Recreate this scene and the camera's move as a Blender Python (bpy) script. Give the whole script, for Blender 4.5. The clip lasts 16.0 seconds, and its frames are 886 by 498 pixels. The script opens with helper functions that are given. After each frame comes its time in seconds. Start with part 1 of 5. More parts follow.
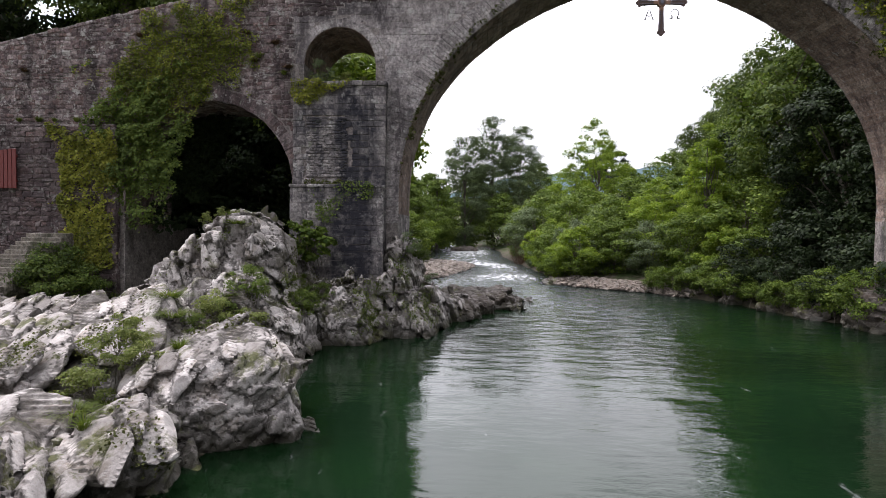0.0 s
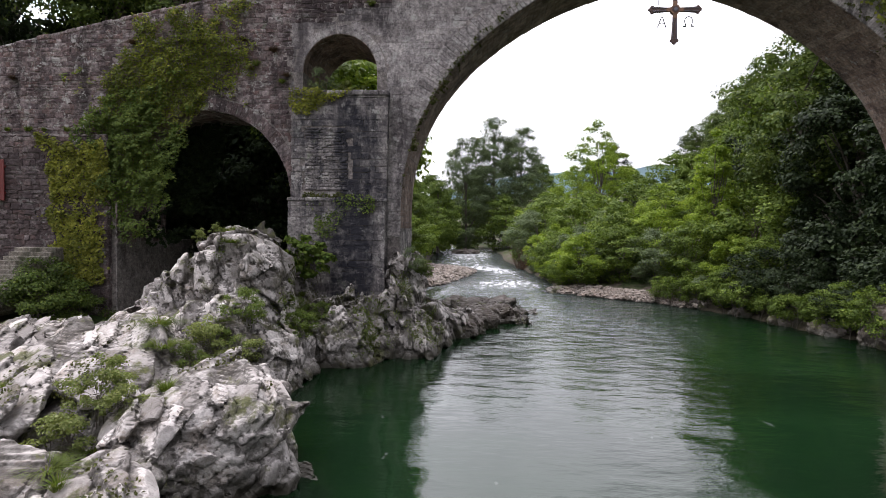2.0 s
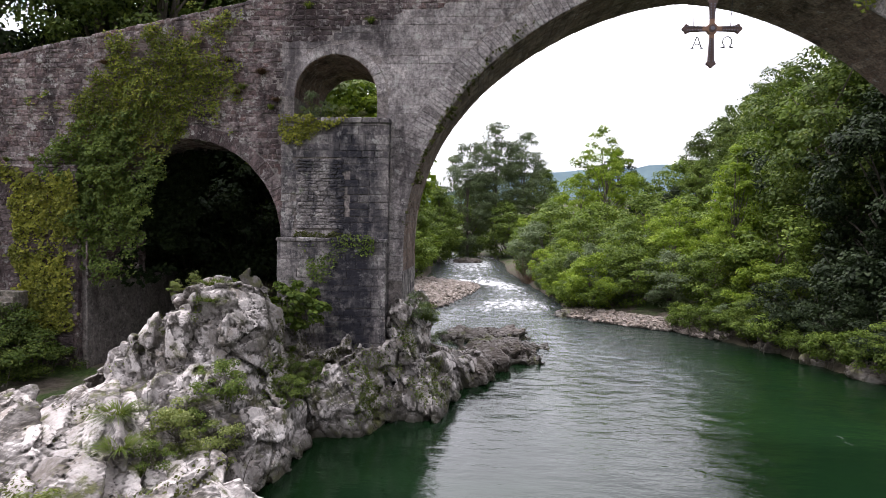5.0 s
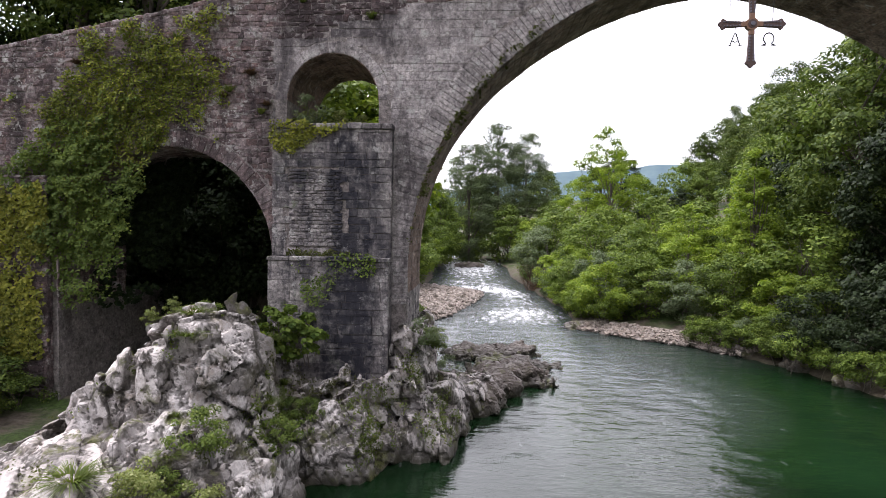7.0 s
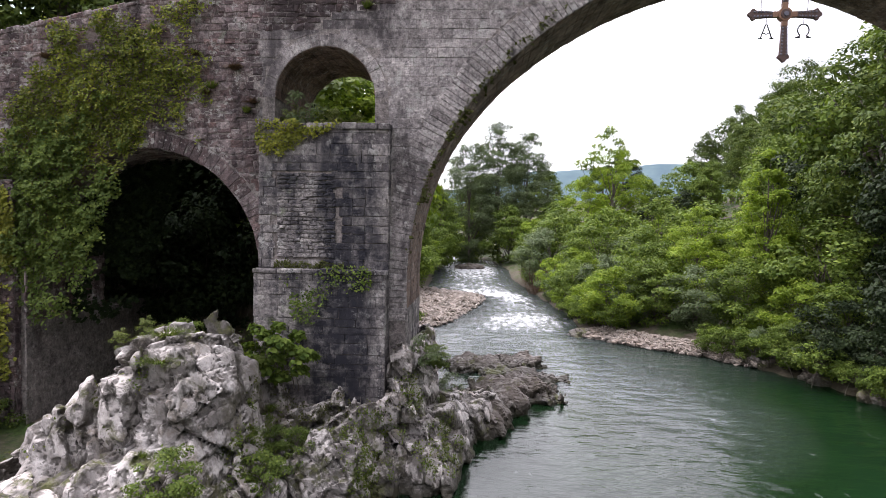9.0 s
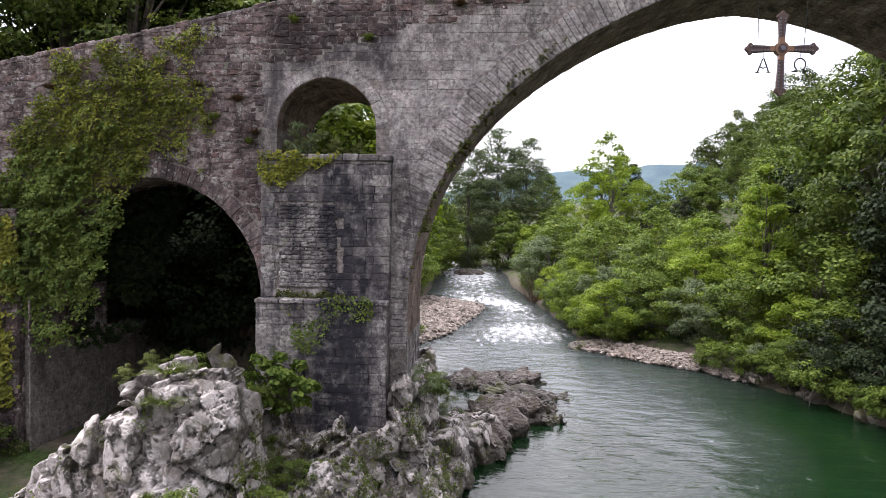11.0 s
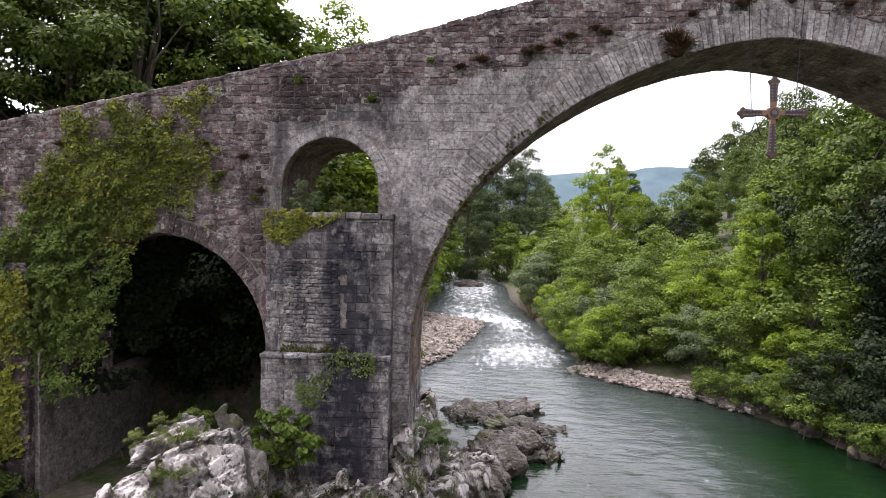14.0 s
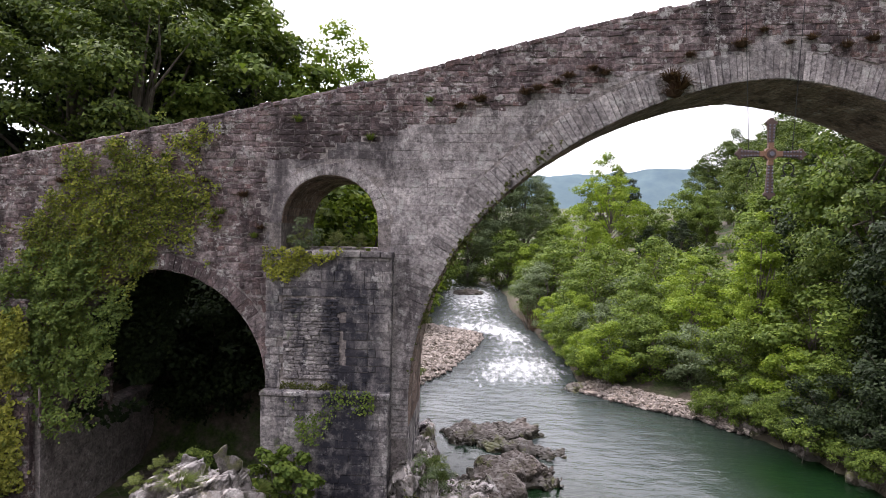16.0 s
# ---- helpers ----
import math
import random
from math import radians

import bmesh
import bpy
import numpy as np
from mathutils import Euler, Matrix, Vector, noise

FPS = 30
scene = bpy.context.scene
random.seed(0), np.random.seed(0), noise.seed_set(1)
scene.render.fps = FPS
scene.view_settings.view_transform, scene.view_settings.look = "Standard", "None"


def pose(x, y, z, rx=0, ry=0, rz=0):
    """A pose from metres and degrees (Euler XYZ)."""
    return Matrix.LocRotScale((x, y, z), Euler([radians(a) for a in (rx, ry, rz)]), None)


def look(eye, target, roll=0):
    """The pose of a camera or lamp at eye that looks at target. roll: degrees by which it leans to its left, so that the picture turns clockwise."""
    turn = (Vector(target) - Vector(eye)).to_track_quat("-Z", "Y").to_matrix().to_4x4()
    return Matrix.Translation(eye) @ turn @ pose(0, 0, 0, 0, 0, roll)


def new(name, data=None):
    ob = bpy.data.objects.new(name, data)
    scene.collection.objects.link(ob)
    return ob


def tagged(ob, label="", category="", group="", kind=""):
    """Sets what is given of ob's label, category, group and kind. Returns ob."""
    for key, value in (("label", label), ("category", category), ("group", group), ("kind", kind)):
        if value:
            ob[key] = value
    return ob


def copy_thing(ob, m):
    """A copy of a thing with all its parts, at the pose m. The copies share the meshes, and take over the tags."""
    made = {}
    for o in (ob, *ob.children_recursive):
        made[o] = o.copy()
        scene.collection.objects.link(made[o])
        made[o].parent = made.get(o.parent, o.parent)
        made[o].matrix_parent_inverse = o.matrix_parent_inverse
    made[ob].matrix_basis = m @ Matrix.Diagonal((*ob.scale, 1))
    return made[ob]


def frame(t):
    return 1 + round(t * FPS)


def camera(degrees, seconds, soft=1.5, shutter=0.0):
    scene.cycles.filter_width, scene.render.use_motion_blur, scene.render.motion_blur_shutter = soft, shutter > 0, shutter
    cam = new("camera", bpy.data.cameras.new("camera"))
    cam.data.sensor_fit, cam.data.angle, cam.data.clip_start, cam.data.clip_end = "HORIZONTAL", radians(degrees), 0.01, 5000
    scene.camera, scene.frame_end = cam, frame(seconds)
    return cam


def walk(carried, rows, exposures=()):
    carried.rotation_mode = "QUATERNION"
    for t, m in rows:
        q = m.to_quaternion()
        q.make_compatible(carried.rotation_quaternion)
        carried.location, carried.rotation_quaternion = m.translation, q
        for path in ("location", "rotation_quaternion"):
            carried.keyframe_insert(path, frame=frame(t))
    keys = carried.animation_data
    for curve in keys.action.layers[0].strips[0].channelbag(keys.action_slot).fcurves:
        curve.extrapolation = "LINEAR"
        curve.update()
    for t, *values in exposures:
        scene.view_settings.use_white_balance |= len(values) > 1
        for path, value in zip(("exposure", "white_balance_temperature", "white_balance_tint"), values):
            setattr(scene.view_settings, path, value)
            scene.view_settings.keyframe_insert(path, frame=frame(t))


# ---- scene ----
cam = camera(74.5, 16.0, soft=0.75)
METRES, EYE, TILT, LEAN, TURN = 13.0, 4.8, -2.0, -0.8, 4.0
ROWS = [
    (0.0, 0.0, 0.0, 0.0, 0.0, 0.0, -0.0),
    (0.5, -0.0027, 0.0137, 0.0147, 0.01, -0.03, -0.05),
    (1.0, -0.0057, 0.0306, 0.0271, 0.02, -0.08, -0.08),
    (1.5, -0.0089, 0.0513, 0.0426, 0.02, -0.11, -0.1),
    (2.0, -0.0124, 0.0759, 0.0595, 0.01, -0.14, -0.12),
    (2.5, -0.0157, 0.1045, 0.079, 0.01, -0.2, -0.13),
    (3.0, -0.0188, 0.1357, 0.1032, 0.01, -0.24, -0.15),
    (3.5, -0.0233, 0.1699, 0.1287, 0.0, -0.27, -0.18),
    (4.0, -0.0274, 0.2069, 0.1529, -0.01, -0.27, -0.19),
    (4.5, -0.0327, 0.2443, 0.1778, -0.02, -0.28, -0.2),
    (5.0, -0.037, 0.284, 0.2026, -0.03, -0.26, -0.21),
    (7.5, -0.0678, 0.5108, 0.2629, -0.11, -0.24, -0.15),
    (8.0, -0.0698, 0.5598, 0.2692, -0.13, -0.24, -0.16),
    (8.5, -0.0703, 0.5825, 0.2725, -0.15, -0.29, -0.16),
    (9.0, -0.0709, 0.5953, 0.2862, -0.17, -0.33, -0.17),
    (11.5, -0.0752, 0.5754, 0.3851, -0.25, -0.29, -0.2),
    (12.0, -0.0768, 0.5683, 0.4103, -0.26, -0.25, -0.21),
    (12.5, -0.0776, 0.5605, 0.4349, -0.27, -0.21, -0.22),
    (13.0, -0.0774, 0.5535, 0.4572, -0.28, -0.18, -0.23),
    (13.5, -0.0781, 0.5486, 0.4795, -0.29, -0.15, -0.23),
    (14.0, -0.0784, 0.545, 0.5021, -0.31, -0.12, -0.23),
    (14.5, -0.0781, 0.5426, 0.5283, -0.31, -0.1, -0.25),
    (15.0, -0.0788, 0.5409, 0.5556, -0.32, -0.07, -0.26),
    (15.5, -0.0785, 0.5397, 0.5792, -0.32, -0.04, -0.27),
    (16.0, -0.0765, 0.5384, 0.5985, -0.32, -0.02, -0.28),
]
walk(cam, [(t, pose(0, 0, EYE, TILT, LEAN, TURN) @ pose(METRES * x, METRES * y, METRES * z, 90 + pitch, roll, yaw)) for t, x, y, z, yaw, pitch, roll in ROWS], [(0.0, -0.92, 6300, 19), (5.0, -0.64, 6280, 21), (9.0, -0.46, 6300, 22), (12.5, -0.42, 6320, 23), (16.0, -0.48, 6350, 24)])

# ---- world and light ----
world = bpy.data.worlds.new("sky")
scene.world = world
world.use_nodes = True
SUN_AZ, SUN_EL = radians(-50.0), radians(58.0)     # azimuth from +y towards +x


def build_sky():
    nt = world.node_tree
    nt.nodes.clear()
    out = nt.nodes.new("ShaderNodeOutputWorld")
    bg = nt.nodes.new("ShaderNodeBackground")
    sky = nt.nodes.new("ShaderNodeTexSky")
    sky.sky_type, sky.sun_disc = "NISHITA", False
    sky.sun_elevation, sky.sun_rotation = SUN_EL, SUN_AZ
    sky.dust_density = 2.5
    coord = nt.nodes.new("ShaderNodeTexCoord")
    stretch = nt.nodes.new("ShaderNodeMapping")
    stretch.inputs["Scale"].default_value = (1.0, 1.0, 3.2)
    cloud = nt.nodes.new("ShaderNodeTexNoise")
    cloud.inputs["Scale"].default_value = 2.1
    cloud.inputs["Detail"].default_value = 7
    cloud.inputs["Roughness"].default_value = 0.55
    cover = nt.nodes.new("ShaderNodeMapRange")
    cover.inputs["From Min"].default_value, cover.inputs["From Max"].default_value = 0.38, 0.56
    cover.inputs["To Min"].default_value, cover.inputs["To Max"].default_value = 0.5, 1.0
    scale = nt.nodes.new("ShaderNodeVectorMath")
    scale.operation = "SCALE"
    scale.inputs["Scale"].default_value = 0.11
    mix = nt.nodes.new("ShaderNodeMix")
    mix.data_type = "RGBA"
    mix.inputs["B"].default_value = (1.0, 1.03, 1.06, 1)
    link = nt.links.new
    link(coord.outputs["Generated"], stretch.inputs["Vector"])
    link(stretch.outputs["Vector"], cloud.inputs["Vector"])
    link(cloud.outputs["Fac"], cover.inputs["Value"])
    link(sky.outputs["Color"], scale.inputs[0])
    link(cover.outputs["Result"], mix.inputs["Factor"])
    # thin cloud glows more on the sun's side of the sky
    side = nt.nodes.new("ShaderNodeVectorMath")
    side.operation = "DOT_PRODUCT"
    side.inputs[1].default_value = (math.sin(SUN_AZ) * math.cos(SUN_EL), math.cos(SUN_AZ) * math.cos(SUN_EL), math.sin(SUN_EL))
    glow = nt.nodes.new("ShaderNodeMapRange")
    glow.inputs["From Min"].default_value, glow.inputs["From Max"].default_value = 0.0, 1.0
    glow.inputs["To Min"].default_value, glow.inputs["To Max"].default_value = 0.70, 8.2
    tint = nt.nodes.new("ShaderNodeVectorMath")
    tint.operation = "SCALE"
    tint.inputs[0].default_value = (1.0, 1.015, 1.03)
    link(coord.outputs["Generated"], side.inputs[0])
    link(side.outputs["Value"], glow.inputs["Value"])
    link(glow.outputs["Result"], tint.inputs["Scale"])
    link(tint.outputs["Vector"], mix.inputs["B"])
    link(scale.outputs["Vector"], mix.inputs["A"])
    link(mix.outputs["Result"], bg.inputs["Color"])
    bg.inputs["Strength"].default_value = 1.0
    link(bg.outputs["Background"], out.inputs["Surface"])


build_sky()
sun_data = bpy.data.lights.new("sun", "SUN")
sun_data.energy, sun_data.angle, sun_data.color = 4.0, radians(4), (1.0, 0.95, 0.87)
sun = new("sun", sun_data)
sun.matrix_world = look((math.sin(SUN_AZ) * math.cos(SUN_EL) * 200, math.cos(SUN_AZ) * math.cos(SUN_EL) * 200, math.sin(SUN_EL) * 200), (0, 0, 0))


# ---- materials ----
class Nodes:
    """Short hand for building one node material."""

    def __init__(self, name):
        self.mat = bpy.data.materials.new(name)
        self.mat.use_nodes = True
        self.nt = self.mat.node_tree
        self.nt.nodes.clear()
        self.out = self.nt.nodes.new("ShaderNodeOutputMaterial")
        self.coord = self.nt.nodes.new("ShaderNodeTexCoord").outputs["Object"]

    def put(self, value, socket):
        if isinstance(value, bpy.types.NodeSocket):
            self.nt.links.new(value, socket)
        elif isinstance(value, tuple) and len(value) == 3 and socket.type == "RGBA":
            socket.default_value = (*value, 1)
        else:
            socket.default_value = value

    def noise(self, scale, detail=4, rough=0.55, stretch=None, vector=None):
        n = self.nt.nodes.new("ShaderNodeTexNoise")
        v = vector or self.coord
        if stretch:
            m = self.nt.nodes.new("ShaderNodeMapping")
            m.inputs["Scale"].default_value = stretch
            self.put(v, m.inputs["Vector"])
            v = m.outputs["Vector"]
        self.put(v, n.inputs["Vector"])
        for key, val in (("Scale", scale), ("Detail", detail), ("Roughness", rough)):
            n.inputs[key].default_value = val
        return n.outputs["Fac"]

    def voronoi(self, scale, feature="DISTANCE_TO_EDGE", stretch=None, turn=None, output="Distance"):
        n = self.nt.nodes.new("ShaderNodeTexVoronoi")
        n.feature = feature
        n.inputs["Scale"].default_value = scale
        m = self.nt.nodes.new("ShaderNodeMapping")
        m.inputs["Scale"].default_value = stretch or (1, 1, 1)
        if turn:
            m.inputs["Rotation"].default_value = turn
        self.put(self.coord, m.inputs["Vector"])
        self.put(m.outputs["Vector"], n.inputs["Vector"])
        return n.outputs[output]

    def span(self, value, a, b, c=0.0, d=1.0):
        n = self.nt.nodes.new("ShaderNodeMapRange")
        for key, val in (("Value", value), ("From Min", a), ("From Max", b), ("To Min", c), ("To Max", d)):
            self.put(val, n.inputs[key])
        return n.outputs["Result"]

    def math(self, op, a, b=0.0):
        n = self.nt.nodes.new("ShaderNodeMath")
        n.operation = op
        self.put(a, n.inputs[0])
        self.put(b, n.inputs[1])
        return n.outputs[0]

    def mix(self, fac, a, b, blend="MIX"):
        n = self.nt.nodes.new("ShaderNodeMix")
        n.data_type, n.blend_type = "RGBA", blend
        self.put(fac, n.inputs["Factor"])
        self.put(a, n.inputs["A"])
        self.put(b, n.inputs["B"])
        return n.outputs["Result"]

    def ramp(self, value, *stops):
        n = self.nt.nodes.new("ShaderNodeValToRGB")
        els = n.color_ramp.elements
        while len(els) < len(stops):
            els.new(0.5)
        for e, (at, col) in zip(els, stops):
            e.position, e.color = at, (*col, 1)
        self.put(value, n.inputs["Fac"])
        return n.outputs["Color"]

    def bump(self, height, strength=0.5, distance=0.02, normal=None):
        n = self.nt.nodes.new("ShaderNodeBump")
        self.put(height, n.inputs["Height"])
        n.inputs["Strength"].default_value = strength
        n.inputs["Distance"].default_value = distance
        if normal:
            self.put(normal, n.inputs["Normal"])
        return n.outputs["Normal"]

    def object_random(self):
        return self.nt.nodes.new("ShaderNodeObjectInfo").outputs["Random"]

    def island(self):
        return self.nt.nodes.new("ShaderNodeNewGeometry").outputs["Random Per Island"]

    def attribute(self, name):
        n = self.nt.nodes.new("ShaderNodeAttribute")
        n.attribute_name = name
        return n.outputs["Fac"]

    def axis(self, index, vector=None):
        n = self.nt.nodes.new("ShaderNodeSeparateXYZ")
        self.put(vector or self.coord, n.inputs[0])
        return n.outputs[index]

    def normal_z(self):
        return self.axis(2, self.nt.nodes.new("ShaderNodeNewGeometry").outputs["Normal"])

    def world_position(self):
        self.coord = self.nt.nodes.new("ShaderNodeNewGeometry").outputs["Position"]

    def surface(self, color, rough=0.8, normal=None, metal=0.0, spec=0.5):
        p = self.nt.nodes.new("ShaderNodeBsdfPrincipled")
        self.put(color, p.inputs["Base Color"])
        self.put(rough, p.inputs["Roughness"])
        self.put(metal, p.inputs["Metallic"])
        self.put(spec, p.inputs["Specular IOR Level"])
        if normal:
            self.put(normal, p.inputs["Normal"])
        self.nt.links.new(p.outputs[0], self.out.inputs["Surface"])
        return p


def stone_material(name, tones, stain, stain_amount, moss=0.0, white=0.0, grime_scale=0.5, crusts_and_shade=()):
    """Weathered masonry: a tone for each piece, grain, black streaks, lichen and moss."""
    n = Nodes(name)
    n.world_position()
    pick = n.math("FRACT", n.math("ADD", n.object_random(), n.island()))
    k = len(tones) - 1
    tone = n.ramp(pick, *[(i / k, t) for i, t in enumerate(tones)])
    grain = n.noise(9.0, 6, 0.65)
    tone = n.mix(0.8, tone, n.ramp(grain, (0.3, (0.14, 0.14, 0.14)), (0.5, (0.5, 0.49, 0.48)), (0.68, (0.9, 0.88, 0.86))), "OVERLAY")
    blot = n.noise(4.3, 7, 0.75)
    tone = n.mix(n.span(blot, 0.56, 0.64, 0, 0.6), tone, (0.36, 0.335, 0.315))
    tone = n.mix(n.span(blot, 0.44, 0.36, 0, 0.7), tone, stain)
    streak = n.noise(grime_scale, 7, 0.62, (2.1, 2.1, 0.34))
    patch = n.noise(3.3, 5, 0.7)
    dirt = n.span(n.math("ADD", n.math("MULTIPLY", streak, 0.72), n.math("MULTIPLY", patch, 0.28)), 0.62 - 0.2 * stain_amount, 0.72 - 0.2 * stain_amount, 0, 0.9)
    tone = n.mix(dirt, tone, stain)
    if white:
        lichen = n.span(n.noise(2.2, 8, 0.72, (1, 1, 1)), 0.66 - 0.1 * white, 0.7 - 0.1 * white, 0, 0.75)
        tone = n.mix(lichen, tone, (0.42, 0.41, 0.39))
        spots = n.span(n.voronoi(7.0, "F1"), 0.10, 0.16, 0.7, 0)
        spots = n.math("MULTIPLY", spots, n.span(n.noise(0.9, 3), 0.5, 0.6))
        tone = n.mix(spots, tone, (0.5, 0.5, 0.48))
    if moss:
        green = n.span(n.noise(1.1, 7, 0.7), 0.66 - 0.14 * moss, 0.74 - 0.14 * moss, 0, 0.8)
        tone = n.mix(green, tone, (0.055, 0.075, 0.02))
    mottle = n.noise(1.35, 6, 0.7)
    tone = n.mix(0.5, tone, n.ramp(mottle, (0.36, (0.2, 0.19, 0.19)), (0.5, (0.5, 0.495, 0.49)), (0.64, (0.8, 0.79, 0.78))), "OVERLAY")
    speck = n.noise(24.0, 4, 0.75)
    tone = n.mix(n.span(speck, 0.57, 0.64, 0, 0.55), tone, stain)
    tone = n.mix(n.span(speck, 0.40, 0.34, 0, 0.4), tone, (0.44, 0.42, 0.41))
    for x0, x1, z0, z1, most in crusts_and_shade:                        # old black crusts and the plinth's painted shade, with ragged edges
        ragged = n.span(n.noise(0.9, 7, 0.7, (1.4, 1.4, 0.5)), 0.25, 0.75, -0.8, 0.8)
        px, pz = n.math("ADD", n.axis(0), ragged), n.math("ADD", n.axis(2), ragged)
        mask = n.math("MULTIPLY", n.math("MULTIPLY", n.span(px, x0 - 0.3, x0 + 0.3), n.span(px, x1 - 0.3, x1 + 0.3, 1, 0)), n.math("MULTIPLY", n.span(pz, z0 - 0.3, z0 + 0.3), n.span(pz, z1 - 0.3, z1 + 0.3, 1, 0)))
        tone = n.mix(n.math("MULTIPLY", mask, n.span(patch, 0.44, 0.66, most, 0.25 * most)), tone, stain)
    fine = n.noise(38.0, 5, 0.7)
    pits = n.span(n.voronoi(11.0), 0.0, 0.12, 0, 1)
    h = n.math("ADD", n.math("MULTIPLY", grain, 1.0), n.math("ADD", n.math("MULTIPLY", fine, 0.35), n.math("MULTIPLY", pits, 0.25)))
    n.surface(tone, n.span(grain, 0.3, 0.7, 0.8, 0.97), n.bump(h, 0.8, 0.035), spec=0.25)
    return n.mat


def leaf_material(name, colors, through_light=0.35, patchy=0.7):
    n = Nodes(name)
    n.world_position()
    one = n.island()
    k = len(colors) - 1
    col = n.ramp(one, *[(i / k, c) for i, c in enumerate(colors)])
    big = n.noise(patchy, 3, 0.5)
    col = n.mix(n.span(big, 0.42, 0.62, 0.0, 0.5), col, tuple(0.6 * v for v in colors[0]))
    p = n.surface(col, 0.62, spec=0.13)
    glow = n.nt.nodes.new("ShaderNodeBsdfTranslucent")
    n.put(n.mix(1.0, col, (1.25, 1.3, 0.6), "MULTIPLY"), glow.inputs["Color"])
    both = n.nt.nodes.new("ShaderNodeMixShader")
    both.inputs[0].default_value = through_light
    n.nt.links.new(p.outputs[0], both.inputs[1])
    n.nt.links.new(glow.outputs[0], both.inputs[2])
    n.nt.links.new(both.outputs[0], n.out.inputs["Surface"])
    return n.mat


def bark_material(name, dark, light):
    n = Nodes(name)
    g = n.noise(6.0, 6, 0.65, (1, 1, 0.25))
    n.surface(n.ramp(g, (0.3, dark), (0.7, light)), 0.9, n.bump(g, 0.7, 0.03), spec=0.2)
    return n.mat


def rock_material(name="limestone", damp=0.0):
    n = Nodes(name)
    n.world_position()
    big = n.noise(0.4, 6, 0.6)
    mid = n.noise(2.4, 9, 0.72)
    fine = n.noise(13.0, 7, 0.72)
    col = n.ramp(mid, (0.26, (0.16, 0.147, 0.138)), (0.38, (0.33, 0.305, 0.29)), (0.52, (0.45, 0.423, 0.404)), (0.75, (0.58, 0.552, 0.53)))
    col = n.mix(n.span(big, 0.42, 0.62, 0, 0.5), col, (0.30, 0.272, 0.25))
    col = n.mix(0.6, col, n.ramp(fine, (0.3, (0.3, 0.3, 0.3)), (0.7, (0.7, 0.69, 0.68))), "OVERLAY")
    soil = n.span(n.noise(1.15, 9, 0.76), 0.53, 0.60, 0, 0.6)
    col = n.mix(soil, col, (0.175, 0.14, 0.105))
    # every block has its own tone, and the joints between blocks hold dark earth and lichen
    col = n.mix(0.85, col, n.ramp(n.attribute("block"), (0.22, (0.24, 0.235, 0.23)), (0.5, (0.5, 0.5, 0.5)), (0.78, (0.74, 0.74, 0.74))), "OVERLAY")
    earth = n.math("MULTIPLY", n.span(n.attribute("gap"), 0.25, 0.6), n.span(mid, 0.36, 0.60, 1.0, 0.45))
    col = n.mix(earth, col, (0.03, 0.026, 0.02))
    # black crust and moss on the steep beds
    lichen = n.span(n.noise(1.3, 10, 0.78), 0.48, 0.58, 0, 0.7)
    steep = n.span(n.normal_z(), 0.2, 0.75, 1.0, 0.06)
    col = n.mix(n.math("MULTIPLY", lichen, steep), col, (0.05, 0.044, 0.036))
    specks = n.math("MAXIMUM", n.span(n.noise(6.5, 6, 0.7), 0.58, 0.65, 0, 0.6), n.span(n.noise(26.0, 4, 0.7), 0.58, 0.66, 0, 0.5))
    col = n.mix(specks, col, (0.07, 0.065, 0.06))
    small = n.span(n.voronoi(2.6, stretch=(0.9, 0.6, 3.2), turn=(0.42, -0.56, 0.35)), 0.0, 0.035, 1.0, 0.0)
    small = n.math("MULTIPLY", small, n.span(n.noise(2.9, 4), 0.48, 0.60))
    col = n.mix(n.math("MULTIPLY", small, 0.15), col, (0.035, 0.03, 0.026))
    if damp:
        col = n.mix(n.span(mid, 0.3, 0.65, damp, 0.75 * damp), col, (0.06, 0.046, 0.035))
    wet = n.span(n.math("ADD", n.axis(2), n.math("MULTIPLY", mid, 0.7)), 0.5, 0.98, 0.92, 0.0)
    col = n.mix(wet, col, (0.035, 0.032, 0.022))
    moss = n.math("MULTIPLY", n.span(n.noise(0.8, 9, 0.74), 0.55, 0.61, 0, 0.9), n.span(n.normal_z(), -0.2, 0.5, 0.5, 1.0))
    col = n.mix(moss, col, n.ramp(fine, (0.3, (0.035, 0.042, 0.012)), (0.7, (0.11, 0.115, 0.032))))
    # the cool river side of the cliff is overgrown with brown and green moss
    river = n.math("MULTIPLY", n.math("MULTIPLY", n.span(n.axis(0), -8.9, -7.6), n.span(n.axis(0), -6.1, -5.3, 1.0, 0.25)), n.span(n.axis(1), 16.5, 19.5))
    felt = n.math("MULTIPLY", river, n.span(n.noise(1.0, 9, 0.74), 0.50, 0.58, 0, 0.75))
    col = n.mix(felt, col, n.ramp(fine, (0.3, (0.026, 0.022, 0.013)), (0.6, (0.06, 0.055, 0.026)), (0.75, (0.085, 0.09, 0.03))))
    h = n.math("SUBTRACT", n.math("ADD", mid, n.math("MULTIPLY", fine, 0.4)), n.math("MULTIPLY", small, 0.2))
    n.surface(col, n.span(wet, 0, 1, 0.85, 0.35), n.bump(h, 0.9, 0.05), spec=0.3)
    return n.mat


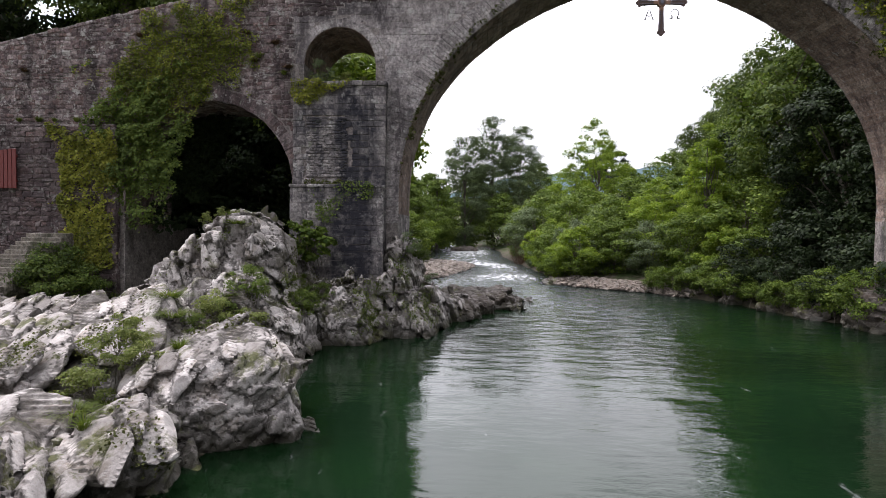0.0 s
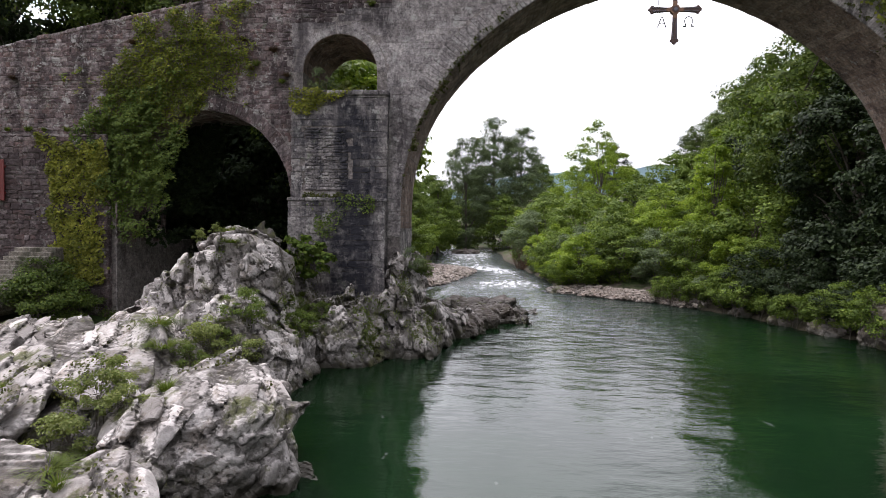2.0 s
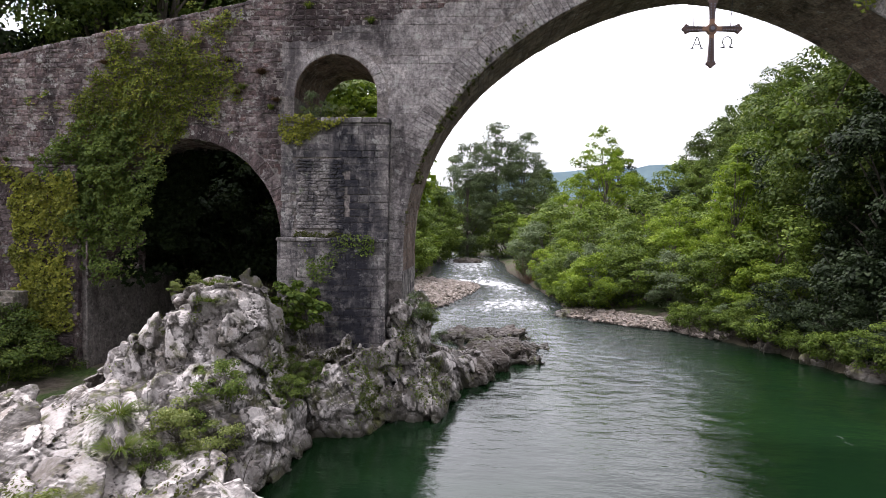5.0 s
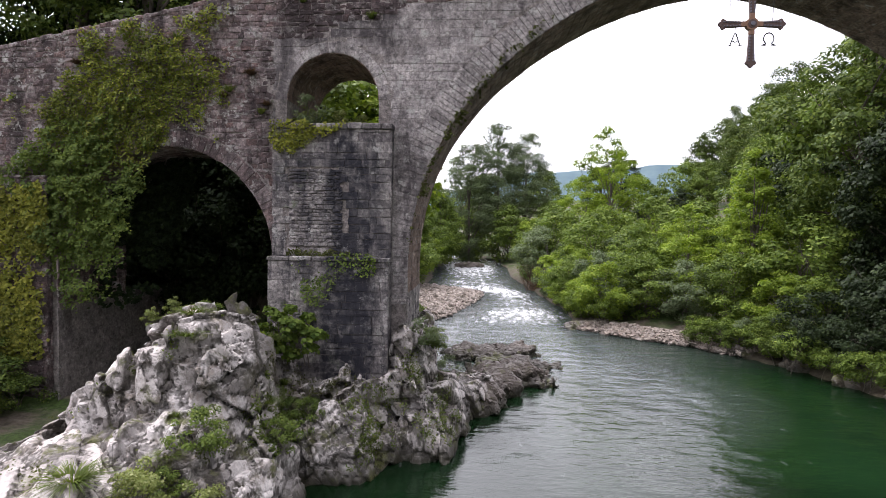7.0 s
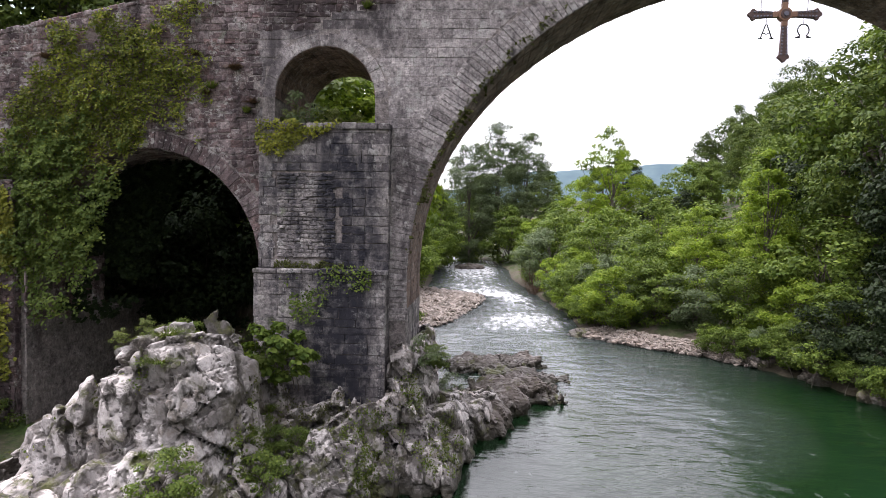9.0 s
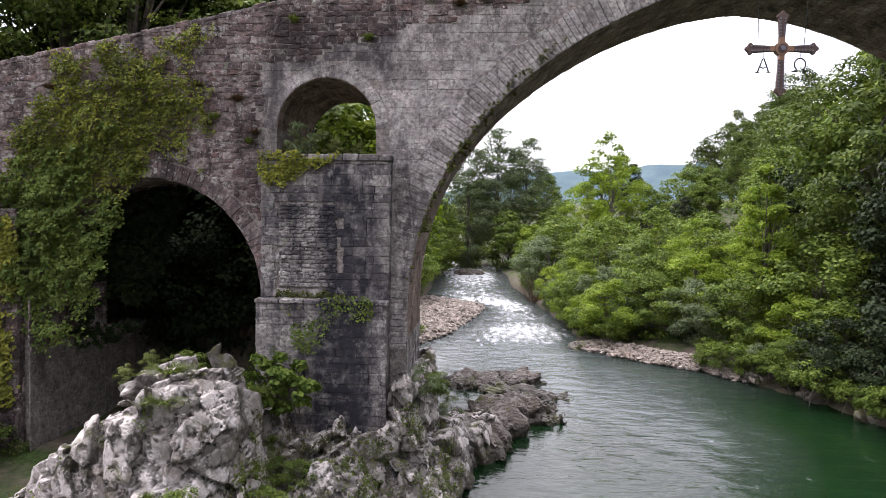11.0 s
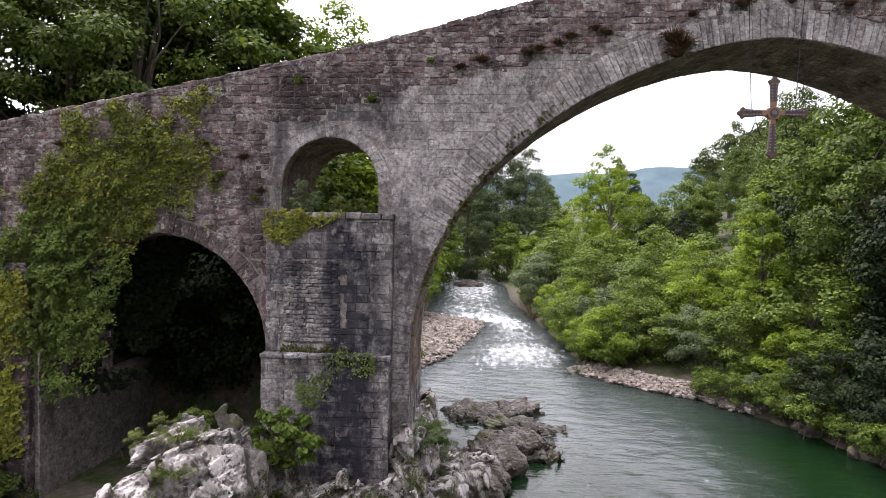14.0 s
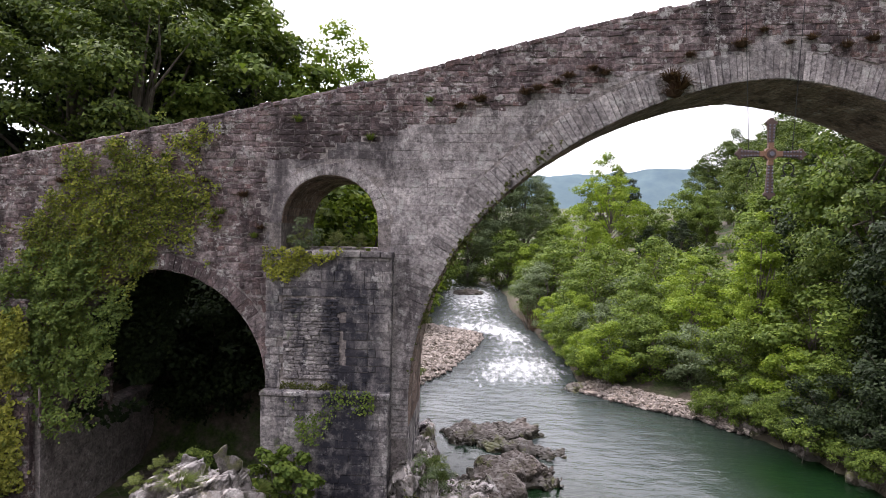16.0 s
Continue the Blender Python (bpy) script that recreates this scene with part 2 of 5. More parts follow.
def ground_material():
    n = Nodes("bank_soil")
    n.world_position()
    g = n.noise(0.5, 8, 0.65)
    col = n.ramp(n.noise(3.0, 8, 0.7), (0.3, (0.05, 0.04, 0.03)), (0.6, (0.13, 0.11, 0.085)), (0.8, (0.2, 0.18, 0.15)))
    grass = n.math("MULTIPLY", n.span(g, 0.42, 0.55), n.span(n.axis(2), 0.4, 1.0))
    col = n.mix(grass, col, n.ramp(n.noise(7, 5), (0.3, (0.02, 0.035, 0.01)), (0.7, (0.055, 0.09, 0.02))))
    damp = n.span(n.math("ADD", n.axis(2), n.math("MULTIPLY", g, 0.9)), 0.7, 1.3, 0.85, 0.0)
    col = n.mix(damp, col, n.ramp(n.noise(5.0, 6, 0.7), (0.35, (0.018, 0.015, 0.009)), (0.7, (0.05, 0.044, 0.026))))
    n.surface(col, 0.95, n.bump(n.noise(9.0, 7, 0.7), 0.9, 0.08), spec=0.2)
    return n.mat


def water_material():
    n = Nodes("river_water")
    n.world_position()
    foam_zone = n.attribute("foam")
    flow = n.noise(1.5, 5, 0.6, (0.45, 1.0, 1.0))
    fine = n.noise(7.5, 4, 0.6, (0.5, 1.0, 1.0))
    broad = n.noise(0.55, 3, 0.5, (0.55, 1.0, 1.0))
    curl = n.noise(3.4, 3, 0.5, (0.42, 1.0, 1.0))
    height = n.math("ADD", n.math("MULTIPLY", broad, 1.2), n.math("ADD", n.math("ADD", n.math("MULTIPLY", flow, 1.1), n.math("MULTIPLY", curl, 0.45)), n.math("MULTIPLY", fine, 0.14)))
    lively = n.attribute("chop")
    height = n.math("MULTIPLY", height, lively)
    normal = n.bump(height, 1.0, 0.10)
    p = n.nt.nodes.new("ShaderNodeBsdfPrincipled")
    depth = n.ramp(n.noise(0.12, 3), (0.35, (0.004, 0.013, 0.005)), (0.65, (0.006, 0.022, 0.007)))
    depth = n.mix(n.span(lively, 0.5, 0.8), depth, (0.058, 0.072, 0.069))     # air and silt below the rapids, plus sky reflection painted into the colour
    broken = n.math("ADD", n.math("MULTIPLY", n.noise(1.7, 7, 0.6, (1.0, 0.34, 1.0)), 0.85), n.math("MULTIPLY", n.noise(5.0, 4, 0.6, (1.0, 0.5, 1.0)), 0.15))
    white = n.span(n.math("ADD", broken, n.math("MULTIPLY", foam_zone, 0.40)), 0.64, 1.16)
    n.put(n.mix(white, depth, (0.78, 0.80, 0.80)), p.inputs["Base Color"])
    n.put(n.math("MAXIMUM", n.span(white, 0, 1, 0.0, 0.75), n.span(lively, 0.3, 2.2, 0.015, 0.05)), p.inputs["Roughness"])
    p.inputs["IOR"].default_value = 1.333
    n.put(normal, p.inputs["Normal"])
    clear = n.nt.nodes.new("ShaderNodeBsdfTransparent")
    clear.inputs["Color"].default_value = (0.13, 0.26, 0.14, 1)
    both = n.nt.nodes.new("ShaderNodeMixShader")
    n.put(n.math("MAXIMUM", n.attribute("deep"), white), both.inputs[0])
    n.nt.links.new(clear.outputs[0], both.inputs[1])
    n.nt.links.new(p.outputs[0], both.inputs[2])
    n.nt.links.new(both.outputs[0], n.out.inputs["Surface"])
    return n.mat


def plain(name, color, rough=0.7, metal=0.0, vary=0.25, scale=14.0):
    n = Nodes(name)
    g = n.noise(scale, 6, 0.65)
    n.surface(n.mix(n.span(g, 0.3, 0.7, 0, vary), color, tuple(0.35 * c for c in color)), n.span(g, 0.3, 0.7, rough * 0.85, min(1, rough * 1.1)), n.bump(g, 0.4, 0.01), metal)
    return n.mat


M_ROCK = rock_material()
M_RIVER_ROCK = rock_material("brown_river_limestone", 0.85)
M_GROUND = ground_material()
M_WATER = water_material()
M_MORTAR = stone_material("old_mortar", [(0.19, 0.168, 0.16), (0.23, 0.207, 0.198)], (0.06, 0.055, 0.052), 0.45, 0.3)
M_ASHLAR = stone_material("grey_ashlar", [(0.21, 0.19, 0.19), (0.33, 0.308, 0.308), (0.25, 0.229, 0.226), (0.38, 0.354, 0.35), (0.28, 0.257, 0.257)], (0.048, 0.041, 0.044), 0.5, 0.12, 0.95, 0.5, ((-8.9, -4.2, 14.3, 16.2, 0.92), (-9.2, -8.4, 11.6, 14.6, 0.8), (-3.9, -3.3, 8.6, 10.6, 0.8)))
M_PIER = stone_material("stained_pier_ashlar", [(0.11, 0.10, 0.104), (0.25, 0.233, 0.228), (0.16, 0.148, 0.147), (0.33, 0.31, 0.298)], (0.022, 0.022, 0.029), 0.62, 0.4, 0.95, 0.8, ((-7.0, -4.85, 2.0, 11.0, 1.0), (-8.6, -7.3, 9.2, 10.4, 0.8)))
# the last zone paints shade over the foot of the approach wall
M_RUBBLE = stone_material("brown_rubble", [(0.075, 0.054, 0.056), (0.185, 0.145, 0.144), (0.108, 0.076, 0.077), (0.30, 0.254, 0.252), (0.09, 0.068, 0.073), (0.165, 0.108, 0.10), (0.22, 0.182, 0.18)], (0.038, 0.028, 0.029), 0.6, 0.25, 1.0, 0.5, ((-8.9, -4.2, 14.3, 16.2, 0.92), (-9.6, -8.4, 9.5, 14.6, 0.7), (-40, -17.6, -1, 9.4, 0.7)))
M_SOFFIT = stone_material("brown_soffit_stones", [(0.15, 0.105, 0.085), (0.24, 0.18, 0.15), (0.18, 0.125, 0.10), (0.30, 0.235, 0.20)], (0.05, 0.034, 0.028), 0.45, 0.0, 0.5)
M_JAMB = stone_material("grey_cemented_blocks", [(0.17, 0.155, 0.148), (0.21, 0.192, 0.183), (0.185, 0.17, 0.162)], (0.06, 0.05, 0.045), 0.4, 0.1, 0.4)
M_BARK = bark_material("grey_bark", (0.05, 0.042, 0.034), (0.17, 0.15, 0.125))
# near-black copy of the leaf colours, deep shade put into the leaves
M_LEAF_SHADED = leaf_material("shaded_leaves", [(0.010, 0.019, 0.008), (0.024, 0.040, 0.013), (0.016, 0.029, 0.010), (0.045, 0.066, 0.021)], 0.12)
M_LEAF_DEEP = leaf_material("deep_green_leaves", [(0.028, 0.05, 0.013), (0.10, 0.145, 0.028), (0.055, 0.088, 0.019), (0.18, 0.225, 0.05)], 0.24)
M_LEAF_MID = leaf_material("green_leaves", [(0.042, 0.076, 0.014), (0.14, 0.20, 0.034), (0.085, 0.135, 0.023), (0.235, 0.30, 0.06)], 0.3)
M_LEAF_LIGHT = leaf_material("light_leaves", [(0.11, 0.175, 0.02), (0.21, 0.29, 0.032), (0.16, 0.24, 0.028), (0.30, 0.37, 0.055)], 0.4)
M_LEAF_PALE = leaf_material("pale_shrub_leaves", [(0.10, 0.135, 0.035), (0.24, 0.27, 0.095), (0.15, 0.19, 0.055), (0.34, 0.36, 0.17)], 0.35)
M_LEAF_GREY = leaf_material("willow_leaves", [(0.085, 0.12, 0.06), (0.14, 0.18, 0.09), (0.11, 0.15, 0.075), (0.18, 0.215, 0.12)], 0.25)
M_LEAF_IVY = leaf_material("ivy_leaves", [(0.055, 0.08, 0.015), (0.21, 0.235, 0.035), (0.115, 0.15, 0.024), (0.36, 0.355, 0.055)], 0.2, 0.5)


# ---- mesh helpers ----
def np_mesh(name, verts, faces, material, smooth=False):
    """A mesh from arrays: verts (n, 3) and faces (m, k)."""
    verts, faces = np.asarray(verts, np.float32), np.asarray(faces, np.int32)
    m = bpy.data.meshes.new(name)
    count, k = faces.shape
    m.vertices.add(len(verts))
    m.vertices.foreach_set("co", verts.ravel())
    m.loops.add(count * k)
    m.loops.foreach_set("vertex_index", faces.ravel())
    m.polygons.add(count)
    m.polygons.foreach_set("loop_start", np.arange(0, count * k, k, dtype=np.int32))
    m.polygons.foreach_set("use_smooth", np.full(count, smooth))
    m.materials.append(material)
    m.update(calc_edges=True)
    return m


def child(name, mesh, parent, label=""):
    ob = new(name, mesh)
    ob.parent = parent
    return tagged(ob, label)


def part(name, bm, material, parent, label=""):
    m = bpy.data.meshes.new(name)
    bm.to_mesh(m)
    bm.free()
    m.materials.append(material)
    return child(name, m, parent, label)


def empty(name, x=0.0, y=0.0, z=0.0):
    ob = new(name)
    ob.location = (x, y, z)
    ob.empty_display_size = 0.3
    return ob


def hash3(c, seed):
    """Three random numbers in 0..1 for each integer cell."""
    c = c.astype(np.int64)
    h = (c[..., 0] * 73856093) ^ (c[..., 1] * 19349663) ^ (c[..., 2] * 83492791) ^ (seed * 2654435761)
    out = []
    for k in range(3):
        h = (h ^ (h >> 13)) * 1274126177 + k * 974711
        h = h & 0x7FFFFFFF
        out.append((h % 100003) / 100003.0)
    return np.stack(out, -1)


BED = np.array(Euler((radians(24), radians(-32), radians(20))).to_matrix())     # the tilt of the limestone beds


STEEP = np.array(Euler((radians(-14), radians(62), radians(-24))).to_matrix())    # near the bridge the beds stand on edge
SLABS, BLOCKS = np.array((1.0, 0.66, 2.0)), np.array((0.9, 0.6, 1.6))     # how the joints divide the rock


def facets(base, p, size, seed, wild, throw, bed, split):
    """Breaks a smooth body into blocks: inside each tilted cell its surface becomes one flat, turned face with an open joint round it."""
    q = ((p @ bed) * split / size).astype(np.float32)
    cell0 = np.floor(q)
    f1 = np.full(len(p), 81.0, np.float32)
    f2 = np.full(len(p), 81.0, np.float32)
    which = np.zeros(len(p), np.int64)
    low = cell0.min(0) - 2
    nx, ny, nz = (cell0.max(0) - low + 3).astype(int)
    table = np.stack(np.meshgrid(np.arange(nx), np.arange(ny), np.arange(nz), indexing="ij"), -1).reshape(-1, 3)
    chance = hash3(table + low.astype(int), seed)
    spots = (table + low + 0.12 + 0.76 * chance).astype(np.float32)
    home = ((cell0[:, 0] - low[0]) * ny + (cell0[:, 1] - low[1])) * nz + (cell0[:, 2] - low[2])
    home = home.astype(np.int64)
    for i in (-1, 0, 1):
        for j in (-1, 0, 1):
            for k in (-1, 0, 1):
                there = home + (i * ny + j) * nz + k
                e = q - spots[there]
                d = np.einsum("ij,ij->i", e, e)
                closer = d < f1
                f2 = np.where(closer, f1, np.minimum(f2, d))
                f1 = np.where(closer, d, f1)
                which = np.where(closer, there, which)
    f1, f2 = np.sqrt(f1), np.sqrt(f2)
    used, first, back = np.unique(which, return_index=True, return_inverse=True)
    key, who = spots[used].astype(float), chance[which]
    centre = (key / split * size) @ bed.T
    h = 0.3 * size
    d0 = base(centre)
    grad = np.stack([base(centre + h * e) - base(centre - h * e) for e in np.eye(3)], 1) / (2 * h)
    rnd = who[first] - 0.5
    # the faces follow the beds and the two joint sets rather than the smooth body
    axes = np.concatenate([bed.T, -bed.T])
    pull = axes[np.argmax(grad @ axes.T + 0.25 * rnd.sum(1)[:, None], 1)]
    way = grad * (1 - wild) + wild * pull + 0.22 * rnd
    way /= np.linalg.norm(way, axis=1)[:, None] + 1e-9
    flat = d0[back] + np.einsum("ij,ij->i", way[back], p - centre[back]) + throw * size * (who[:, 0] - 0.5)
    return flat, np.clip(1 - (f2 - f1) / 0.13, 0, 1), who[:, 2]


def surface_nets(field, origin, step):
    """A quad mesh of the zero level of a field on a regular grid (inside is negative)."""
    inside = field < 0
    nx, ny, nz = field.shape
    corners = [(i, j, k) for i in (0, 1) for j in (0, 1) for k in (0, 1)]
    cut = lambda a, c: a[c[0]:nx - 1 + c[0], c[1]:ny - 1 + c[1], c[2]:nz - 1 + c[2]]
    count = sum(cut(inside, c).astype(np.int8) for c in corners)
    active = (count > 0) & (count < 8)
    where = np.argwhere(active)
    index = np.full(active.shape, -1, np.int64)
    index[active] = np.arange(len(where))
    total = np.zeros((len(where), 3))
    n = np.zeros(len(where))
    for a in corners:
        for axis in range(3):
            if a[axis]:
                continue
            b = list(a)
            b[axis] = 1
            va, vb = cut(field, a)[active], cut(field, tuple(b))[active]
            cross = (va < 0) != (vb < 0)
            s = va / np.where(cross, va - vb, 1.0)
            pt = np.array(a, float)[None, :].repeat(len(where), 0)
            pt[:, axis] += s
            total[cross] += pt[cross]
            n[cross] += 1
    verts = origin + step * (where + total / n[:, None])
    faces = []
    for axis in range(3):
        u, v = (axis + 1) % 3, (axis + 2) % 3
        lo = [slice(1, -1)] * 3
        hi = [slice(1, -1)] * 3
        lo[axis], hi[axis] = slice(0, -1), slice(1, None)
        a, b = inside[tuple(lo)], inside[tuple(hi)]
        for flip in (False, True):
            hit = np.argwhere((a & ~b) if not flip else (~a & b))
            if not len(hit):
                continue
            cell = hit.copy()
            cell[:, u] += 1
            cell[:, v] += 1
            quad = []
            for du, dv in ((1, 1), (0, 1), (0, 0), (1, 0)):
                c = cell.copy()
                c[:, u] -= du
                c[:, v] -= dv
                quad.append(index[c[:, 0], c[:, 1], c[:, 2]])
            quad = np.stack(quad, 1)
            faces.append(quad if not flip else quad[:, ::-1])
    faces = np.concatenate(faces)
    return verts, faces[(faces >= 0).all(1)]


def one_body(verts, faces, least=400):
    """Leaves out the loose crumbs of a mesh."""
    label = np.arange(len(verts))
    while True:
        old = label.copy()
        low = label[faces].min(1)
        for k in range(4):
            np.minimum.at(label, faces[:, k], low)
        label = label[label]
        if (label == old).all():
            break
    size = np.bincount(label, minlength=len(verts))
    keep = size[label] >= min(least, size.max())
    index = np.cumsum(keep) - 1
    return verts[keep], index[faces[keep[faces].all(1)]]


class Mass:
    """One rounded block of bedrock: centre, half sizes, turn about z and lean, in metres and degrees."""

    def __init__(self, x, y, z, rx, ry, rz, turn=0.0, lean=0.0, nod=0.0):
        self.c, self.r = np.array((x, y, z)), np.array((rx, ry, rz))
        self.m = np.array(Euler((radians(nod), radians(lean), radians(turn))).to_matrix())

    def distance(self, p):
        q = np.abs((p - self.c) @ self.m) / self.r
        k = (q ** 3.2).sum(1) ** (1 / 3.2)
        return (k - 1) * self.r.min()


def rock_mesh(name, masses, step, seed, size=1.5, low=None, blend=0.25, wild=0.85, throw=0.8, bed=BED, split=SLABS, material=None):
    lo = np.min([m.c - m.r.max() * 1.1 for m in masses], 0) - 0.5
    hi = np.max([m.c + m.r.max() * 1.1 for m in masses], 0) + 0.5
    if low is not None:
        lo[2] = max(lo[2], low)
    n = np.ceil((hi - lo) / step).astype(int) + 2
    grid = np.stack(np.meshgrid(*[lo[i] + step * np.arange(n[i]) for i in range(3)], indexing="ij"), -1).reshape(-1, 3)

    def base(p):
        d = np.full(len(p), 5.0)
        for m in masses:
            e = m.distance(p)
            h = np.clip(0.5 + 0.5 * (d - e) / blend, 0, 1)
            d = d * (1 - h) + e * h - blend * h * (1 - h)
        return d

    d = base(grid)
    close = np.abs(d) < 0.5 * size
    p = grid[close]
    big, joint, own = facets(base, p, size, seed, wild, throw, bed, split)
    fine, seam, tone = facets(base, p, size * 0.46, seed + 7, wild, throw, bed, split)
    d[close] = 0.05 * d[close] + 0.45 * big + 0.50 * fine + 0.06 * size * joint + 0.045 * size * seam
    gap, block = np.zeros(len(grid)), np.full(len(grid), 0.5)
    gap[close] = np.maximum(joint, 0.9 * seam)
    block[close] = 0.4 * own + 0.6 * tone
    if low is not None:
        d = np.maximum(d, low + 1.5 * step - grid[:, 2])
    v, f = one_body(*surface_nets(d.reshape(n), lo, step))
    made = np_mesh(name, v, f, material or M_ROCK, False)
    near = np.clip(np.round((v - lo) / step).astype(int), 0, n - 1)
    spot = (near[:, 0] * n[1] + near[:, 1]) * n[2] + near[:, 2]
    for key, values in (("gap", gap), ("block", block)):
        made.attributes.new(key, "FLOAT", "POINT").data.foreach_set("value", values[spot].astype(np.float32))
    return made


# ---- the lie of the land ----
LEFT_Y = (-80, 0, 10, 14, 19, 24, 27, 31, 35, 37, 46, 51, 56, 68, 74, 79, 105, 130, 170, 260)
LEFT_X = (-12, -7, -5.4, -5.2, -6.6, -5.6, -3, -2, -1.5, -4, -8, -6.6, -4.4, -1.6, -1, -8, -9, -14, -42, -110)
RIGHT_Y = (-80, 0, 20, 29, 32, 38, 43, 46, 49, 52, 60, 64, 83, 95, 110, 130, 170, 260)
RIGHT_X = (25, 22, 20, 19.3, 18.9, 17.2, 15, 13, 9, 6.2, 6.6, 6.2, 4.2, 2.8, 3, 1, -16, -84)


def ground_height(x, y):
    xl, xr = np.interp(y, LEFT_Y, LEFT_X), np.interp(y, RIGHT_Y, RIGHT_X)
    d = np.where(x < (xl + xr) / 2, xl - x, x - xr)
    right = x > (xl + xr) / 2
    bed = -0.35 - 2.2 * np.clip(-d / 6.0, 0, 1)
    up_right = 0.9 * (1 - np.exp(-np.maximum(d, 0) / 2.2)) + 0.10 * np.clip(d - 3, 0, 60) + 0.2 * np.clip(d - 16, 0, 45)
    up_left = 0.55 * (1 - np.exp(-np.maximum(d, 0) / 1.5)) + 0.16 * np.clip(d - 7, 0, 60)
    up_left = up_left + np.where(y > 31.5, 1, 0) * 0.5 * np.clip(d - 12 - np.clip(y - 50, 0, 30) * 0.2, 0, 14) * np.clip((-x - 14) / 6, 0, 1)
    near = np.clip((40 - y) / 3, 0, 1)                      # here the bank is bedrock
    up_left = up_left * (1 - near) + near * (-0.9 + 1.8 * np.clip((d - 4) / 5, 0, 1) + 0.09 * np.clip(d - 12, 0, 60))
    terrace = 9.0 * np.clip((y - 32.5) / 7, 0, 1) ** 0.8 * np.clip((-x - 10) / 4, 0, 1) * np.clip((68 - y) / 12, 0, 1) * np.clip(d / 4, 0, 1)
    up_left = np.maximum(up_left, terrace)                  # added bank up to the road behind the bridge, closes off sky through the arch
    h = np.where(d < 0, bed - 0.05, np.where(right, up_right, up_left))
    rise = 0.012 * np.clip(y - 62, 0, 60)
    far = np.clip((np.hypot(x, y) - 260) / 900, 0, 1)
    return h + rise + far ** 1.4 * 40


def water_level(y):
    return 0.012 * np.clip(y - 62, 0, 60)


def spread(lo, hi, step, out):
    core = np.arange(lo, hi + step / 2, step)
    tail = step * 1.22 ** np.arange(1, 60)
    tail = np.cumsum(tail)
    tail = tail[tail < out]
    return np.concatenate([lo - tail[::-1], core, hi + tail])


def grid_faces(nx, ny):
    i = np.arange(nx * ny).reshape(nx, ny)
    return np.stack([i[:-1, :-1], i[1:, :-1], i[1:, 1:], i[:-1, 1:]], -1).reshape(-1, 4)


def make_ground():
    xs, ys = spread(-45, 45, 0.7, 2600), spread(-20, 150, 0.8, 2600)
    x, y = [a.ravel() for a in np.meshgrid(xs, ys, indexing="ij")]
    z = ground_height(x, y)
    p = np.stack([x * 0.35, y * 0.35, z * 0], 1)
    z = z + 0.18 * np.array([noise.fractal(Vector(q), 1.0, 2.0, 4) for q in p])
    # under the water sheet beyond the edge of the rocks the bed stays below the surface
    m = np_mesh("ground", np.stack([x, y, z], 1), grid_faces(len(xs), len(ys)), M_GROUND, True)
    tagged(new("ground", m), "river banks of dark soil and short grass", "ground", kind="structure")


def make_water():
    xs = np.concatenate([np.arange(-60, -8, 0.8), np.arange(-8, 22, 0.28), np.arange(22, 40.1, 0.8)])
    ys = np.concatenate([np.arange(-90, 0, 2.0), np.arange(0, 12, 0.4), np.arange(12, 56, 0.22), np.arange(56, 150, 0.4), np.arange(150, 262, 2.0)])
    x, y = [a.ravel() for a in np.meshgrid(xs, ys, indexing="ij")]
    xl, xr = np.interp(y, LEFT_Y, LEFT_X), np.interp(y, RIGHT_Y, RIGHT_X)
    mid = np.clip(1 - np.abs((x - (xl + xr) / 2) / (xr - xl) * 2), 0, 1)
    # white water: a broken run down the middle of the channel, heaviest over three sills
    across = (x - (xl + xr) / 2) / ((xr - xl) / 2)
    run = np.interp(y, (47, 53, 56, 60, 64, 70, 76, 82, 90, 98, 108, 114, 122, 132), (0, 0.2, 0.65, 0.85, 0.45, 0.55, 1.0, 0.65, 0.5, 0.65, 1.0, 1.0, 0.7, 0.4))
    foam = run * np.exp(-((across - 0.25 * np.clip((75 - y) / 25, 0, 1)) / 0.8) ** 4)
    chop = np.interp(y, (-20, 9, 18, 28, 38, 52, 70, 130), (0.09, 0.11, 0.24, 0.54, 0.78, 1.2, 1.9, 2.2))
    chop *= np.where(y < 50, 0.6 + 0.4 * np.exp(-((across + 0.05) / 0.5) ** 2), 1.0)
    z = water_level(y)
    wave = np.array([noise.fractal(Vector((a * 0.9, b * 0.45, 0)), 1.0, 2.0, 3) for a, b in zip(x, y)])
    ripple = np.array([noise.fractal(Vector((a * 0.75 + 0.3 * b, b * 1.5, 4)), 1.0, 2.0, 3) for a, b in zip(x, y)])
    z = z + wave * (0.012 + 0.16 * foam) + 0.055 * ripple * np.clip(chop, 0, 1.3) * (y < 56)
    edge = np.minimum(x - xl, xr - x)
    m = np_mesh("water", np.stack([x, y, z], 1), grid_faces(len(xs), len(ys)), M_WATER, True)
    for name, values in (("foam", foam), ("chop", chop), ("deep", np.clip(0.55 + edge / 7.0, 0.55, 1.0))):
        m.attributes.new(name, "FLOAT", "POINT").data.foreach_set("value", values.astype(np.float32))
    tagged(new("water", m), "clear green river with ripples and white rapids", "river", kind="structure")


make_ground()
make_water()


# ---- the bridge ----
FACE, BACK = 26.95, 30.85          # the two faces of the bridge
ARCH_X, ARCH_Z, ARCH_R = 7.86, 5.45, 11.85      # great arch
SIDE_X, SIDE_Z, SIDE_R = -13.05, 6.65, 4.05     # side arch
HOLE_X, HOLE_Z, HOLE_R = -6.8, 12.4, 1.69       # flood opening over the pier
SILL = 11.5
RING = 0.95


